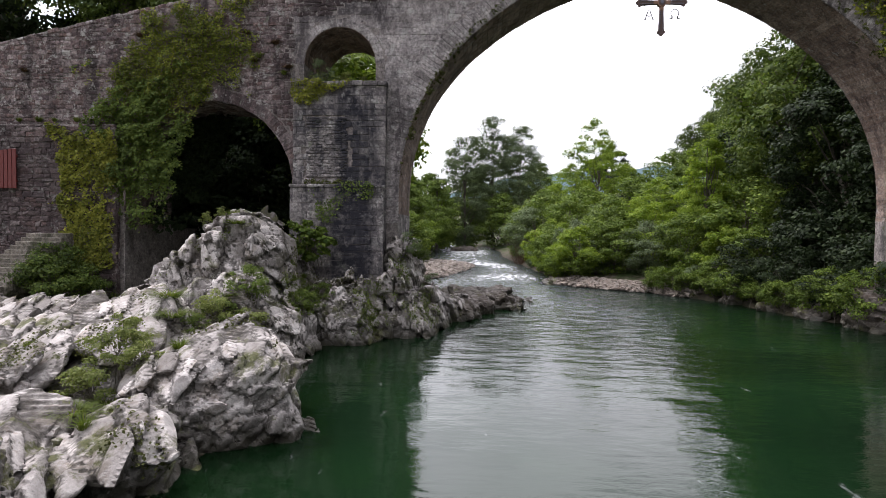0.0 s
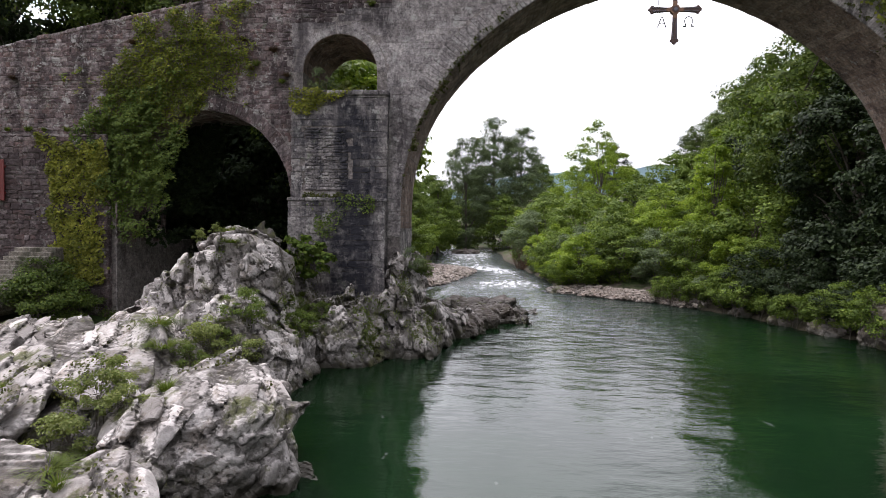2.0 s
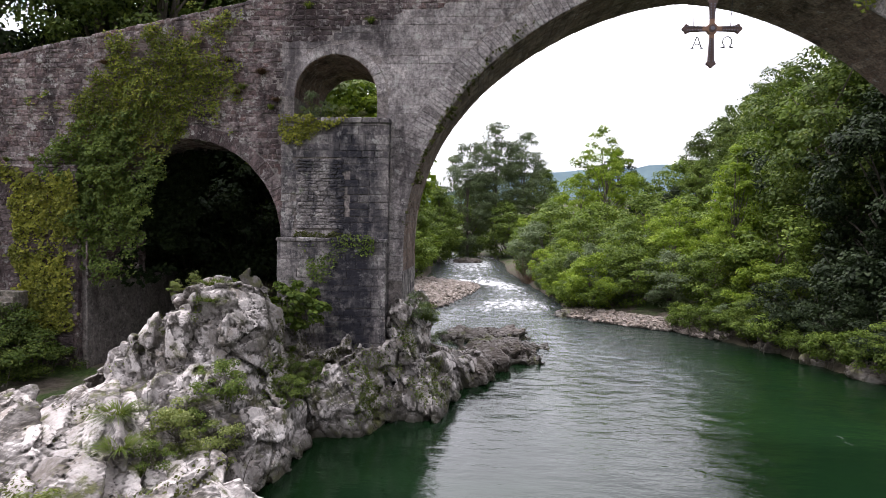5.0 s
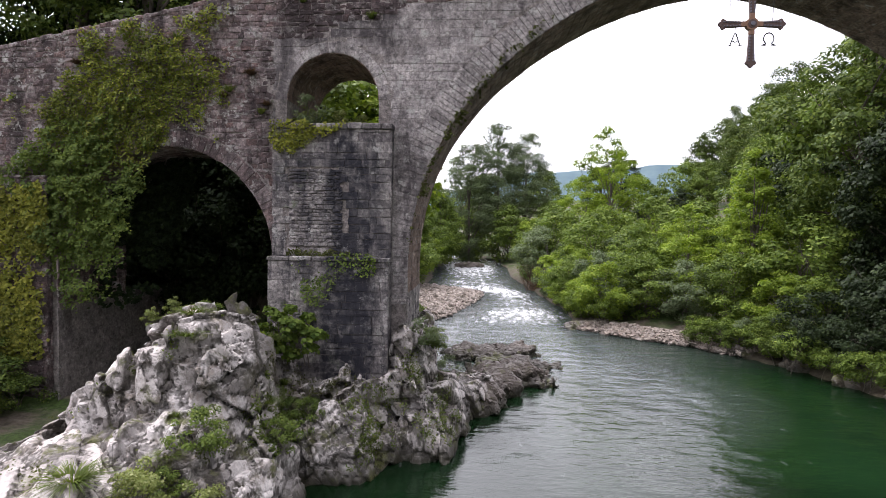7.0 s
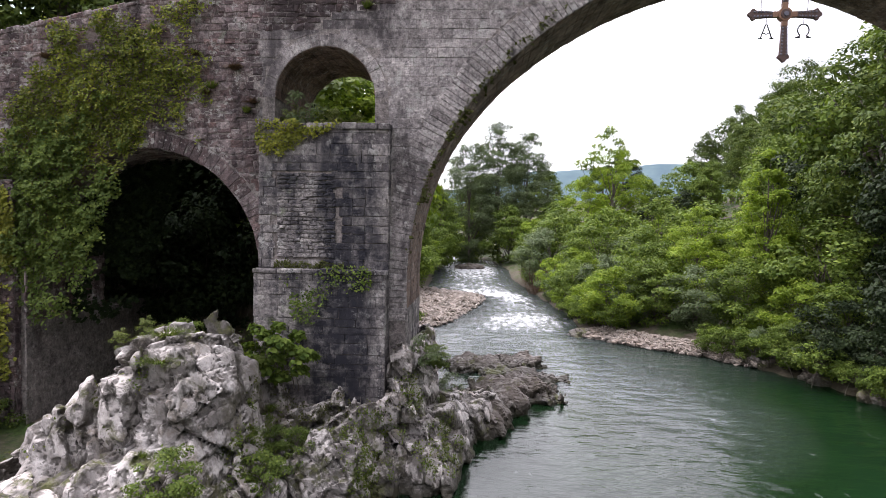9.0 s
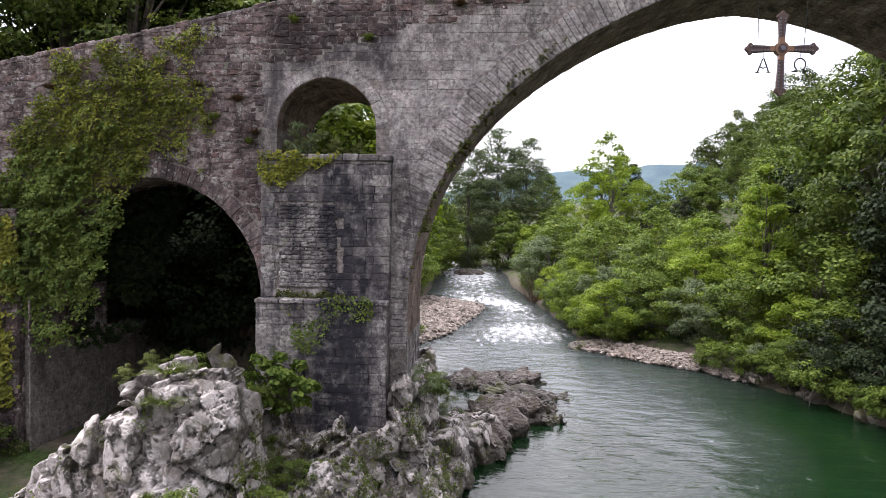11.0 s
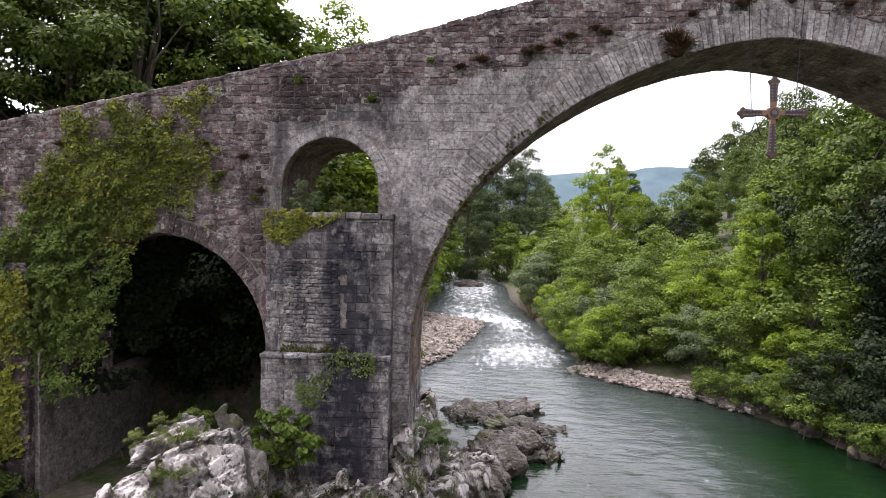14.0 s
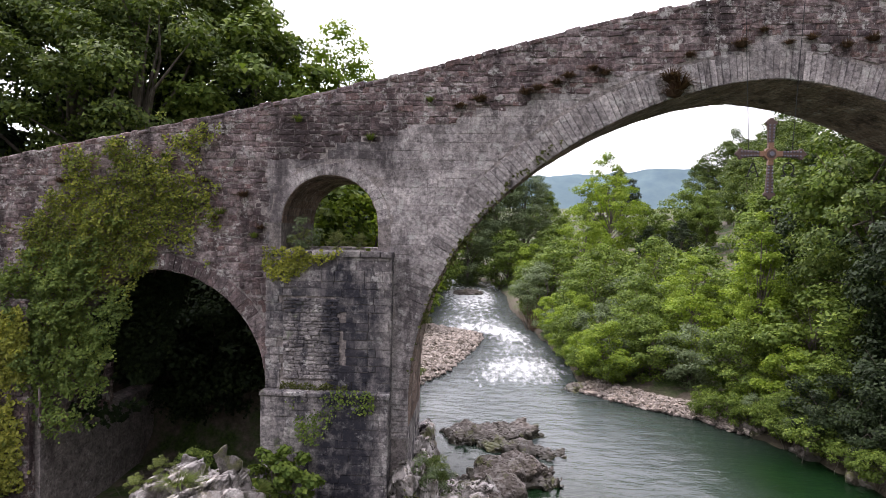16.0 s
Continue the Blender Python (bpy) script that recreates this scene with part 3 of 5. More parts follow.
def parapet_top(x):
    return np.interp(x, (-60, -24.5, -18.6, -12.3, -6.6, -3.0, 2.3, 4.5, 7.95, 12, 20, 30, 60), (8.5, 13.3, 14.55, 15.8, 17.0, 17.85, 19.25, 19.72, 20.3, 19.9, 18.0, 15.8, 9.5))


def arc(cx, cz, r, a, b, n):
    return [(cx + r * math.cos(radians(a + (b - a) * i / n)), cz + r * math.sin(radians(a + (b - a) * i / n))) for i in range(n + 1)]


def extruded(outline, holes, y0, y1):
    """A solid slab with the outline (x, z) and holes through it, from y0 to y1."""
    bm = bmesh.new()
    edges, loops = [], []
    for loop in [outline, *holes]:
        vs = [bm.verts.new((x, y0, z)) for x, z in loop]
        loops.append(vs)
        edges += [bm.edges.new((vs[i], vs[(i + 1) % len(vs)])) for i in range(len(vs))]
    bmesh.ops.triangle_fill(bm, use_beauty=True, edges=edges)
    front = list(bm.faces)
    copy = bmesh.ops.duplicate(bm, geom=front + edges + [v for l in loops for v in l])
    twin = copy["vert_map"]
    for l in loops:
        for v in l:
            twin[v].co.y = y1
    for l in loops:
        for i in range(len(l)):
            a, b = l[i], l[(i + 1) % len(l)]
            bm.faces.new((a, b, twin[b], twin[a]))
    bmesh.ops.recalc_face_normals(bm, faces=bm.faces)
    return bm


bridge = empty("stone_bridge", 0, FACE, 0)
tagged(bridge, "humpbacked medieval stone bridge with a great arch over the river", "bridge")
WEST, EAST = -46.0, 44.0
tops = [(x, float(parapet_top(x))) for x in np.arange(EAST, WEST - 0.1, -1.5)]
outline = tops + [(WEST, -1.0)]
outline += [(SIDE_X - SIDE_R, -1.0)] + arc(SIDE_X, SIDE_Z, SIDE_R, 180, 0, 28) + [(SIDE_X + SIDE_R, -1.0)]
outline += [(ARCH_X - ARCH_R, -1.0)]
for i in range(61):
    angle = -90 + 3 * i
    swell = ARCH_R + 0.17 * math.cos(2 * math.pi * (abs(angle) - 68) / 80)
    outline.append((ARCH_X + swell * math.sin(radians(angle)), ARCH_Z + swell * math.cos(radians(angle))))
outline += [(ARCH_X + ARCH_R, -1.0), (EAST, -1.0)]
hole = [(HOLE_X + HOLE_R, SILL), *arc(HOLE_X, HOLE_Z, HOLE_R, 0, 180, 20), (HOLE_X - HOLE_R, SILL)]
core = part("masonry_core", extruded([(x, z) for x, z in outline], [hole], 0.0, BACK - FACE), M_MORTAR, bridge, "lime mortar and rubble core of the bridge")


def box_bm(x0, x1, y0, y1, z0, z1, bevel=0.0):
    bm = bmesh.new()
    bmesh.ops.create_cube(bm, size=1.0)
    bmesh.ops.scale(bm, vec=(x1 - x0, y1 - y0, z1 - z0), verts=bm.verts)
    bmesh.ops.translate(bm, vec=((x0 + x1) / 2, (y0 + y1) / 2, (z0 + z1) / 2), verts=bm.verts)
    if bevel:
        bmesh.ops.bevel(bm, geom=list(bm.edges), offset=bevel, segments=1, affect="EDGES")
    return bm


PIER_X0, PIER_X1 = -8.87, -4.56
UPPER, LOWER, LEDGE = 26.55, 26.15, 6.75         # faces of the two stages of the pier and the ledge between
pier = part("pier", box_bm(PIER_X0 + 0.03, PIER_X1 - 0.03, UPPER - FACE + 0.03, 0.5, 0.5, SILL - 0.04), M_MORTAR, bridge, "dark stained buttress pier")
pier_foot = part("pier_foot", box_bm(PIER_X0 + 0.03, PIER_X1 - 0.03, LOWER - FACE + 0.03, 0.5, 0.5, LEDGE - 0.02), M_MORTAR, bridge, "wider foot of the pier")


# ---- masonry, stone by stone ----
SR = random.Random(12)


def clip(poly, nx, nz, d):
    """The part of a convex polygon with nx * x + nz * z >= d."""
    out = []
    for i, (x, z) in enumerate(poly):
        px, pz = poly[i - 1]
        a, b = nx * px + nz * pz - d, nx * x + nz * z - d
        if (a >= 0) != (b >= 0):
            t = a / (a - b)
            out.append((px + t * (x - px), pz + t * (z - pz)))
        if b >= 0:
            out.append((x, z))
    return out


def area(poly):
    return 0.5 * abs(sum(poly[i - 1][0] * poly[i][1] - poly[i][0] * poly[i - 1][1] for i in range(len(poly))))


def outside_circle(cx, cz, r):
    def cut(poly):
        mx, mz = sum(p[0] for p in poly) / len(poly) - cx, sum(p[1] for p in poly) / len(poly) - cz
        if mz < 0:
            mz = 0.0
        k = math.hypot(mx, mz)
        if k < r * 0.985:
            return []
        return clip(poly, mx / k, mz / k, (mx * cx + mz * cz) / k + r)
    return cut


def outside_box(x0, x1, z0, z1):
    def cut(poly):
        mx, mz = sum(p[0] for p in poly) / len(poly), sum(p[1] for p in poly) / len(poly)
        if z0 < mz < z1 and x0 < mx < x1:
            return []
        if z0 < mz < z1:
            return clip(poly, 1, 0, x1) if mx > x1 else clip(poly, -1, 0, -x0)
        if x0 < mx < x1:
            return clip(poly, 0, 1, z1) if mz > z1 else clip(poly, 0, -1, -z0)
        return poly
    return cut


def under_parapet(poly):
    mx = sum(p[0] for p in poly) / len(poly)
    a, b = float(parapet_top(mx - 0.5)), float(parapet_top(mx + 0.5))
    s = b - a
    k = math.hypot(1, s)
    return clip(poly, s / k, -1 / k, (s * mx - (a + b) / 2 + 0.12) / k)


def courses(x0, x1, z0, z1, height, length, wobble, cuts, test=None, joint=0.006):
    """Stones laid in courses over a rectangle of a wall, trimmed by the cuts."""
    made, z = [], z0
    while z < z1 - 0.05:
        h = min(SR.uniform(*height), z1 - z)
        x = x0 - SR.uniform(0, length[1])
        while x < x1:
            w = SR.uniform(*length)
            a, b = max(x, x0), min(x + w, x1)
            x += w
            if b - a < 0.08 or (test and not test((a + b) / 2, z + h / 2)):
                continue
            g = joint
            j = lambda: SR.uniform(-wobble, wobble)
            poly = [(a + g + j(), z + g + j()), (b - g + j(), z + g + j()), (b - g + j(), z + h - g + j()), (a + g + j(), z + h - g + j())]
            if wobble > 0.02:
                poly.insert(2, (b - g + j() * 0.5, z + h * 0.5 + j()))
                poly.append((a + g + j() * 0.5, z + h * 0.5 + j()))
            for cut in cuts:
                if len(poly) > 2:
                    poly = cut(poly)
            if len(poly) > 2 and area(poly) > 0.008:
                made.append(poly)
        z += h
    return made


def stone(poly, place, proud, edge=0.018, rough=0.006):
    """One dressed stone: a chamfered face in front of a flat back. place(u, v, out) gives the point in the bridge's own axes."""
    n = len(poly)
    cx, cz = sum(p[0] for p in poly) / n, sum(p[1] for p in poly) / n
    verts = [place(u, v, -0.03) for u, v in poly]
    verts += [place(u, v, proud * 0.55) for u, v in poly]
    for u, v in poly:
        k = math.hypot(u - cx, v - cz) + 1e-6
        s = max(0.4, 1 - edge * 1.4 / k)
        verts.append(place(cx + (u - cx) * s, cz + (v - cz) * s, proud + SR.uniform(-rough, rough)))
    verts.append(place(cx + SR.uniform(-0.02, 0.02), cz, proud + SR.uniform(0, 1.6 * rough)))
    faces = []
    for i in range(n):
        k = (i + 1) % n
        faces += [(i, k, n + k, n + i), (n + i, n + k, 2 * n + k, 2 * n + i), (2 * n + i, 2 * n + k, 3 * n)]
    return verts, faces


def stones_mesh(name, pieces, material):
    verts, faces = [], []
    for v, f in pieces:
        k = len(verts)
        verts += v
        faces += [tuple(i + k for i in face) for face in f]
    m = bpy.data.meshes.new(name)
    m.from_pydata(verts, [], faces)
    m.materials.append(material)
    m.update()
    return m


def stone_parts(name, pieces, material, parent, most=300):
    """The first pieces as parts of their own, the rest joined."""
    for v, f in pieces[:most]:
        child(name, stones_mesh(name, [(v, f)], material), parent)
    if len(pieces) > most:
        tagged(child(name + "s", stones_mesh(name + "s", pieces[most:], material), parent), kind="stuff")


def front_at(y):
    return lambda u, v, out: (u, y - FACE - out, v)


def side_at(x):
    return lambda u, v, out: (x + out, u - FACE, v)


ring_cut = outside_circle(ARCH_X, ARCH_Z, ARCH_R + RING)
side_cut = outside_circle(SIDE_X, SIDE_Z, SIDE_R + 0.62)
hole_cut = outside_circle(HOLE_X, HOLE_Z, HOLE_R + 0.42)
hole_box = outside_box(HOLE_X - HOLE_R - 0.01, HOLE_X + HOLE_R + 0.01, SILL, HOLE_Z)
pier_box = outside_box(PIER_X0, PIER_X1, -2, SILL)


def is_ashlar(x, z):
    return -9.0 < x < 9 and z < 15.35 + 0.26 * (x + 5) + 0.12 * math.sin(x * 2.7) and not (x < -8.2 and z < SILL)


def arch_radius(angle):
    """The great arch has settled: its radius swells at the haunches. angle from the crown, in degrees."""
    return ARCH_R + 0.17 * math.cos(2 * math.pi * (abs(angle) - 68) / 80)


def voussoirs(cx, cz, radius, depth, width, a0, a1, jut, vary=0.25):
    made, a = [], a0
    while a < a1 - 0.3:
        r = radius(a) if callable(radius) else radius
        b = min(a1, a + math.degrees(SR.uniform(1 - vary, 1 + vary) * width / r))
        g = math.degrees(0.008 / r)
        d = depth * SR.uniform(0.9, 1.06)
        pt = lambda ang, rr: (cx + rr * math.sin(radians(ang)), cz + rr * math.cos(radians(ang)))
        poly = [pt(a + g, r), pt(b - g, r), pt(b - g, r + d), pt(a + g, r + d)]
        made.append(stone(poly, front_at(FACE), jut * SR.uniform(0.6, 1.2), 0.015))
        a = b
    return made


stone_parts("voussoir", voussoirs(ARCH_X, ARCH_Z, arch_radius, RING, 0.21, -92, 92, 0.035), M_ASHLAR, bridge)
stone_parts("side_voussoir", voussoirs(SIDE_X, SIDE_Z, SIDE_R, 0.58, 0.26, -90, 90, 0.025), M_RUBBLE, bridge)
stone_parts("opening_voussoir", voussoirs(HOLE_X, HOLE_Z, HOLE_R, 0.4, 0.3, -90, 90, 0.015), M_ASHLAR, bridge)

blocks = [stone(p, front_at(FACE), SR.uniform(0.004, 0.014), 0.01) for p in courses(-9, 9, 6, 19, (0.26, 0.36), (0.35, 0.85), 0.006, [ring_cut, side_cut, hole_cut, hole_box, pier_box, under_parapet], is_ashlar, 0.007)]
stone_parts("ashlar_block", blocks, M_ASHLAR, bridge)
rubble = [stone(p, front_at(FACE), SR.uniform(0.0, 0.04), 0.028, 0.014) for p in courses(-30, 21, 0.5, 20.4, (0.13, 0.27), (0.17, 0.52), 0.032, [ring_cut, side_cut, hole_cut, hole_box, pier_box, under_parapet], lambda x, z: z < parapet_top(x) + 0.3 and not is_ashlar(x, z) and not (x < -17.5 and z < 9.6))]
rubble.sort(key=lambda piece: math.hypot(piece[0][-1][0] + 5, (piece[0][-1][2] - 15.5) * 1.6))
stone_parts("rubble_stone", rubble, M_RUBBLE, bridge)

# the pier: two stages of dressed courses with quoins on the corner towards the river
patch = lambda x, z: not (-8.25 < x < -6.3 and 7.1 < z < 9.9)
upper = [stone(p, front_at(UPPER), SR.uniform(0.004, 0.018), 0.012) for p in courses(PIER_X0, PIER_X1, LEDGE, SILL - 0.22, (0.2, 0.4), (0.26, 0.85), 0.012, [], patch)]
small = [stone(p, front_at(UPPER), SR.uniform(0.01, 0.04), 0.025, 0.01) for p in courses(-8.25, -6.3, 7.1, 9.9, (0.1, 0.17), (0.14, 0.42), 0.022, [])]
lower = [stone(p, front_at(LOWER), SR.uniform(0.004, 0.018), 0.012) for p in courses(PIER_X0, PIER_X1, 1.4, LEDGE - 0.16, (0.2, 0.4), (0.26, 0.9), 0.012, [])]
flank = [stone(p, side_at(PIER_X1), SR.uniform(0.01, 0.025)) for p in courses(UPPER, FACE - 0.02, LEDGE, SILL - 0.22, (0.24, 0.36), (0.3, 0.5), 0.005, [])]
flank += [stone(p, side_at(PIER_X1), SR.uniform(0.01, 0.025)) for p in courses(LOWER, FACE - 0.02, 1.4, LEDGE - 0.16, (0.26, 0.36), (0.3, 0.5), 0.005, [])]
wall_x = ARCH_X - ARCH_R
inner = [stone(p, side_at(wall_x + 0.02), SR.uniform(0.01, 0.03)) for p in courses(FACE - 0.05, BACK + 0.02, 0.8, ARCH_Z, (0.26, 0.36), (0.35, 0.9), 0.006, [])]
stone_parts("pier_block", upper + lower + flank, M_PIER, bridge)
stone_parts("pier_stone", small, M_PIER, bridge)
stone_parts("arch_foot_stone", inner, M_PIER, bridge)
x = PIER_X0 - 0.05
while x < PIER_X1:
    w = min(SR.uniform(0.5, 0.85), PIER_X1 + 0.05 - x)
    part("pier_cap_slab", box_bm(x + 0.01, x + w - 0.01, UPPER - FACE - 0.07, 0.05, SILL - 0.22, SILL + SR.uniform(-0.02, 0.02), 0.03), M_PIER, bridge)
    part("ledge_slab", box_bm(x + 0.01, x + w - 0.01, LOWER - FACE - 0.05, UPPER - FACE + 0.1, LEDGE - 0.16, LEDGE + SR.uniform(-0.02, 0.02), 0.03), M_PIER, bridge)
    x += w


# soffits: courses that run through under the arches
def soffit(cx, cz, radius, a0, a1, width, name, material, back=BACK):
    made, a = [], a0
    while a < a1 - 0.3:
        r = radius(a) if callable(radius) else radius
        b = min(a1, a + math.degrees(SR.uniform(0.8, 1.2) * width / r))
        y = FACE + 0.02
        while y < back - 0.1:
            w = min(SR.uniform(0.5, 1.1), back - y)
            g = math.degrees(0.01 / r)
            poly = [(a + g, y + 0.01), (b - g, y + 0.01), (b - g, y + w - 0.01), (a + g, y + w - 0.01)]
            made.append(poly)
            y += w
        a = b
    place = lambda u, v, out: (cx + ((radius(u) if callable(radius) else radius) - out) * math.sin(radians(u)), v - FACE, cz + ((radius(u) if callable(radius) else radius) - out) * math.cos(radians(u)))
    pieces = []
    for poly in made:
        pr = SR.uniform(0.01, 0.035)
        verts = [place(u, v, -0.03) for u, v in poly] + [place(u, v, pr) for u, v in poly]
        pieces.append((verts, [(0, 1, 5, 4), (1, 2, 6, 5), (2, 3, 7, 6), (3, 0, 4, 7), (4, 5, 6, 7)]))
    tagged(child(name, stones_mesh(name, pieces, material), bridge), kind="stuff")


soffit(ARCH_X, ARCH_Z, arch_radius, -90, 90, 0.32, "soffit_stones", M_SOFFIT)
soffit(SIDE_X, SIDE_Z, SIDE_R, -90, 90, 0.3, "side_soffit_stones", M_RUBBLE)
soffit(HOLE_X, HOLE_Z, HOLE_R, -90, 90, 0.28, "opening_soffit_stones", M_SOFFIT)

# coping along the parapet
x = -34.0
while x < 21:
    w = SR.uniform(0.22, 0.62)
    a, b = float(parapet_top(x)), float(parapet_top(x + w))
    bm = box_bm(0.012, w - 0.012, -0.03 + SR.uniform(-0.03, 0.02), 0.42, -0.16, 0.01 + SR.uniform(-0.05, 0.05), 0.035)
    bmesh.ops.rotate(bm, cent=(0, 0, 0), matrix=Matrix.Rotation(-math.atan2(b - a, w), 3, "Y"), verts=bm.verts)
    bmesh.ops.translate(bm, vec=(x, 0, a), verts=bm.verts)
    part("coping_stone", bm, M_RUBBLE, bridge)
    x += w

# the thicker foot of the approach wall, with its sloping ledge
part("approach_plinth", box_bm(-46, -17.55, -0.27, 0.3, -0.5, 9.55), M_MORTAR, bridge)
plinth = [stone(p, front_at(FACE - 0.3), SR.uniform(0.0, 0.05), 0.028, 0.016) for p in courses(-31, -17.5, 0.3, 9.5, (0.15, 0.32), (0.2, 0.6), 0.035, [])]
plinth += [stone(p, side_at(-17.5), SR.uniform(0.01, 0.03)) for p in courses(FACE - 0.3, FACE, 0.3, 9.5, (0.2, 0.3), (0.2, 0.3), 0.01, [])]
plinth.sort(key=lambda piece: abs(piece[0][-1][0] + 20) + abs(piece[0][-1][2] - 7))
stone_parts("plinth_stone", plinth, M_RUBBLE, bridge)
jamb_x = SIDE_X - SIDE_R
part("jamb_wall", box_bm(jamb_x - 0.9, jamb_x, BACK - FACE, BACK - FACE + 3.1, -0.8, 4.6), M_MORTAR, bridge)
jamb = [stone(p, side_at(jamb_x + 0.02), SR.uniform(0.008, 0.02)) for p in courses(FACE - 0.3, BACK + 3, 0.4, 4.6, (0.36, 0.42), (0.6, 1.0), 0.004, [])]
stone_parts("jamb_block", jamb, M_JAMB, bridge)
jamb_up = [stone(p, side_at(jamb_x + 0.01), SR.uniform(0.01, 0.04), 0.025, 0.012) for p in courses(FACE - 0.3, BACK, 4.6, SIDE_Z, (0.18, 0.28), (0.2, 0.5), 0.02, [])]
stone_parts("jamb_stone", jamb_up, M_RUBBLE, bridge)


# ---- limestone ----
def outcrop():
    """The bedrock beside the river, in the four bodies that the joints divide it into."""
    root = empty("limestone_outcrop", -9, 20, 0)
    tagged(root, "pale fractured limestone outcrop with mossy ledges beside the river", "rock")
    bodies = (
        ("crag", 0.95, 9, STEEP, BLOCKS, (Mass(-9.3, 23.3, 1.7, 1.7, 1.7, 3.35, 20, -6), Mass(-10.8, 22.1, 2.5, 3.1, 1.7, 1.35, 0, -40), Mass(-11.6, 20.3, 0.4, 2.2, 2.2, 1.9, 10, -14, 18), Mass(-9.2, 21.2, 1.55, 1.6, 2.6, 1.9, 8, -6, 30), Mass(-7.7, 21.7, -0.4, 1.3, 2.9, 2.2, 5, -8), Mass(-8.6, 25.6, 1.0, 1.2, 1.3, 2.3, 10))),
        ("ridge", 1.35, 4, BED, SLABS, (Mass(-11.0, 17.7, 0.0, 2.4, 2.8, 2.45, 15), Mass(-12.8, 14.0, -0.2, 2.9, 3.3, 2.2, 10), Mass(-8.5, 17.2, -0.5, 1.7, 2.7, 1.9, 10), Mass(-9.6, 13.9, 0.0, 1.5, 1.7, 1.9, 20), Mass(-15.5, 18.0, -0.2, 2.9, 3.0, 2.3, 10))),
        ("pier_rock", 0.95, 5, STEEP, BLOCKS, (Mass(-6.9, 26.9, -0.2, 2.4, 2.4, 2.6), Mass(-5.4, 26.7, 0.2, 1.4, 1.5, 2.4), Mass(-6.1, 24.7, -0.3, 1.5, 1.6, 2.2, 20), Mass(-3.9, 26.2, -0.3, 1.5, 1.3, 1.6, 10), Mass(-3.95, 28.9, 1.2, 0.8, 2.7, 2.6), Mass(-3.1, 28.2, 0.0, 1.3, 2.3, 1.95, -8), Mass(-2.3, 31.3, -0.3, 1.4, 2.4, 1.5, -20))),
        ("near_ledge", 1.4, 6, BED, SLABS, (Mass(-9.3, 8.6, -0.5, 2.5, 3.0, 2.0, 25), Mass(-14.0, 8.0, -0.2, 3.5, 4.0, 2.4), Mass(-7.0, 10.6, -0.6, 1.3, 1.5, 1.7, 40))),
    )
    for name, size, seed, bed, split, masses in bodies:
        ob = child(name, rock_mesh(name, masses, 0.07, seed, size, -0.9, throw=0.6 if bed is STEEP else 0.7, bed=bed, split=split), root)
        ob.matrix_parent_inverse = Matrix.Translation((9, -20, 0))
    front = rock_mesh("boulder", [Mass(-6.3, 13.5, 0.4, 1.8, 1.9, 1.75, 25, -8)], 0.06, 11, 1.1, -0.9, wild=0.75, throw=0.5)
    tagged(new("boulder", front), "large grey cracked limestone boulder at the waterline", "boulder")


outcrop()


def river_rock(x, y, rx, ry, rz, seed, turn=0.0):
    m = rock_mesh("river_rock", [Mass(x, y, 0.0, rx, ry, rz, turn)], 0.09, seed, 0.75, -0.6, throw=0.6, material=M_RIVER_ROCK)
    tagged(new("river_rock", m), "low dark wet rock in the river", "rock", "rocks in the river")


for k, (x, y, rx, ry, rz, turn) in enumerate(((-1.3, 41.4, 1.9, 1.2, 0.6, 10), (0.9, 41.9, 1.1, 0.9, 0.6, 40), (0.6, 39.6, 1.9, 0.7, 0.38, -12), (0.1, 36.0, 1.6, 1.3, 0.85, 30), (1.4, 35.4, 0.8, 0.6, 0.4, 0), (-0.7, 33.8, 1.3, 1.2, 0.95, 10), (-1.3, 31.6, 1.0, 1.5, 0.9, -15), (-3.6, 112, 2.5, 1.2, 1.4, 0), (6.2, 52.6, 0.8, 0.5, 0.4, 0))):
    river_rock(x, y, rx, ry, rz, 20 + k, turn)


# ---- trees and bushes ----
LEAF = np.array([(0, -0.5, 0), (0.36, -0.05, 0.06), (0, 0.5, -0.04), (-0.36, -0.05, 0.06)])


BLADE = np.array([(0, -0.5, 0), (0.43, 0.36, 0.05), (-0.43, 0.36, -0.05)])


def leaves(points, out, size, rng, up=0.5, loose=0.8, shape=LEAF):
    """Small folded leaves at the points, turned outwards and upwards by chance."""
    n = len(points)
    normal = out + np.array((0, 0, up)) + loose * rng.normal(size=(n, 3))
    normal /= np.linalg.norm(normal, axis=1)[:, None] + 1e-9
    along = np.cross(normal, rng.normal(size=(n, 3)))
    along /= np.linalg.norm(along, axis=1)[:, None] + 1e-9
    side = np.cross(along, normal)
    s = size * rng.uniform(0.65, 1.35, n)[:, None, None]
    v = points[:, None] + s * (shape[None, :, :1] * side[:, None] + shape[None, :, 1:2] * along[:, None] + shape[None, :, 2:] * normal[:, None])
    return v.reshape(-1, 3), np.arange(len(shape) * n).reshape(n, -1)


def tube(points, radii, sides=7):
    """A tapered branch along points."""
    v, f = [], []
    pts = np.array(points, float)
    for i, (p, r) in enumerate(zip(pts, radii)):
        d = pts[min(i + 1, len(pts) - 1)] - pts[max(i - 1, 0)]
        d /= np.linalg.norm(d)
        a = np.cross(d, (0.3, 1, 0.2))
        a /= np.linalg.norm(a)
        b = np.cross(d, a)
        t = np.linspace(0, 2 * np.pi, sides, endpoint=False)
        v.append(p + r * (np.cos(t)[:, None] * a + np.sin(t)[:, None] * b))
        if i:
            k = (i - 1) * sides
            for j in range(sides):
                f.append((k + j, k + (j + 1) % sides, k + sides + (j + 1) % sides, k + sides + j))
    return np.concatenate(v), np.array(f)


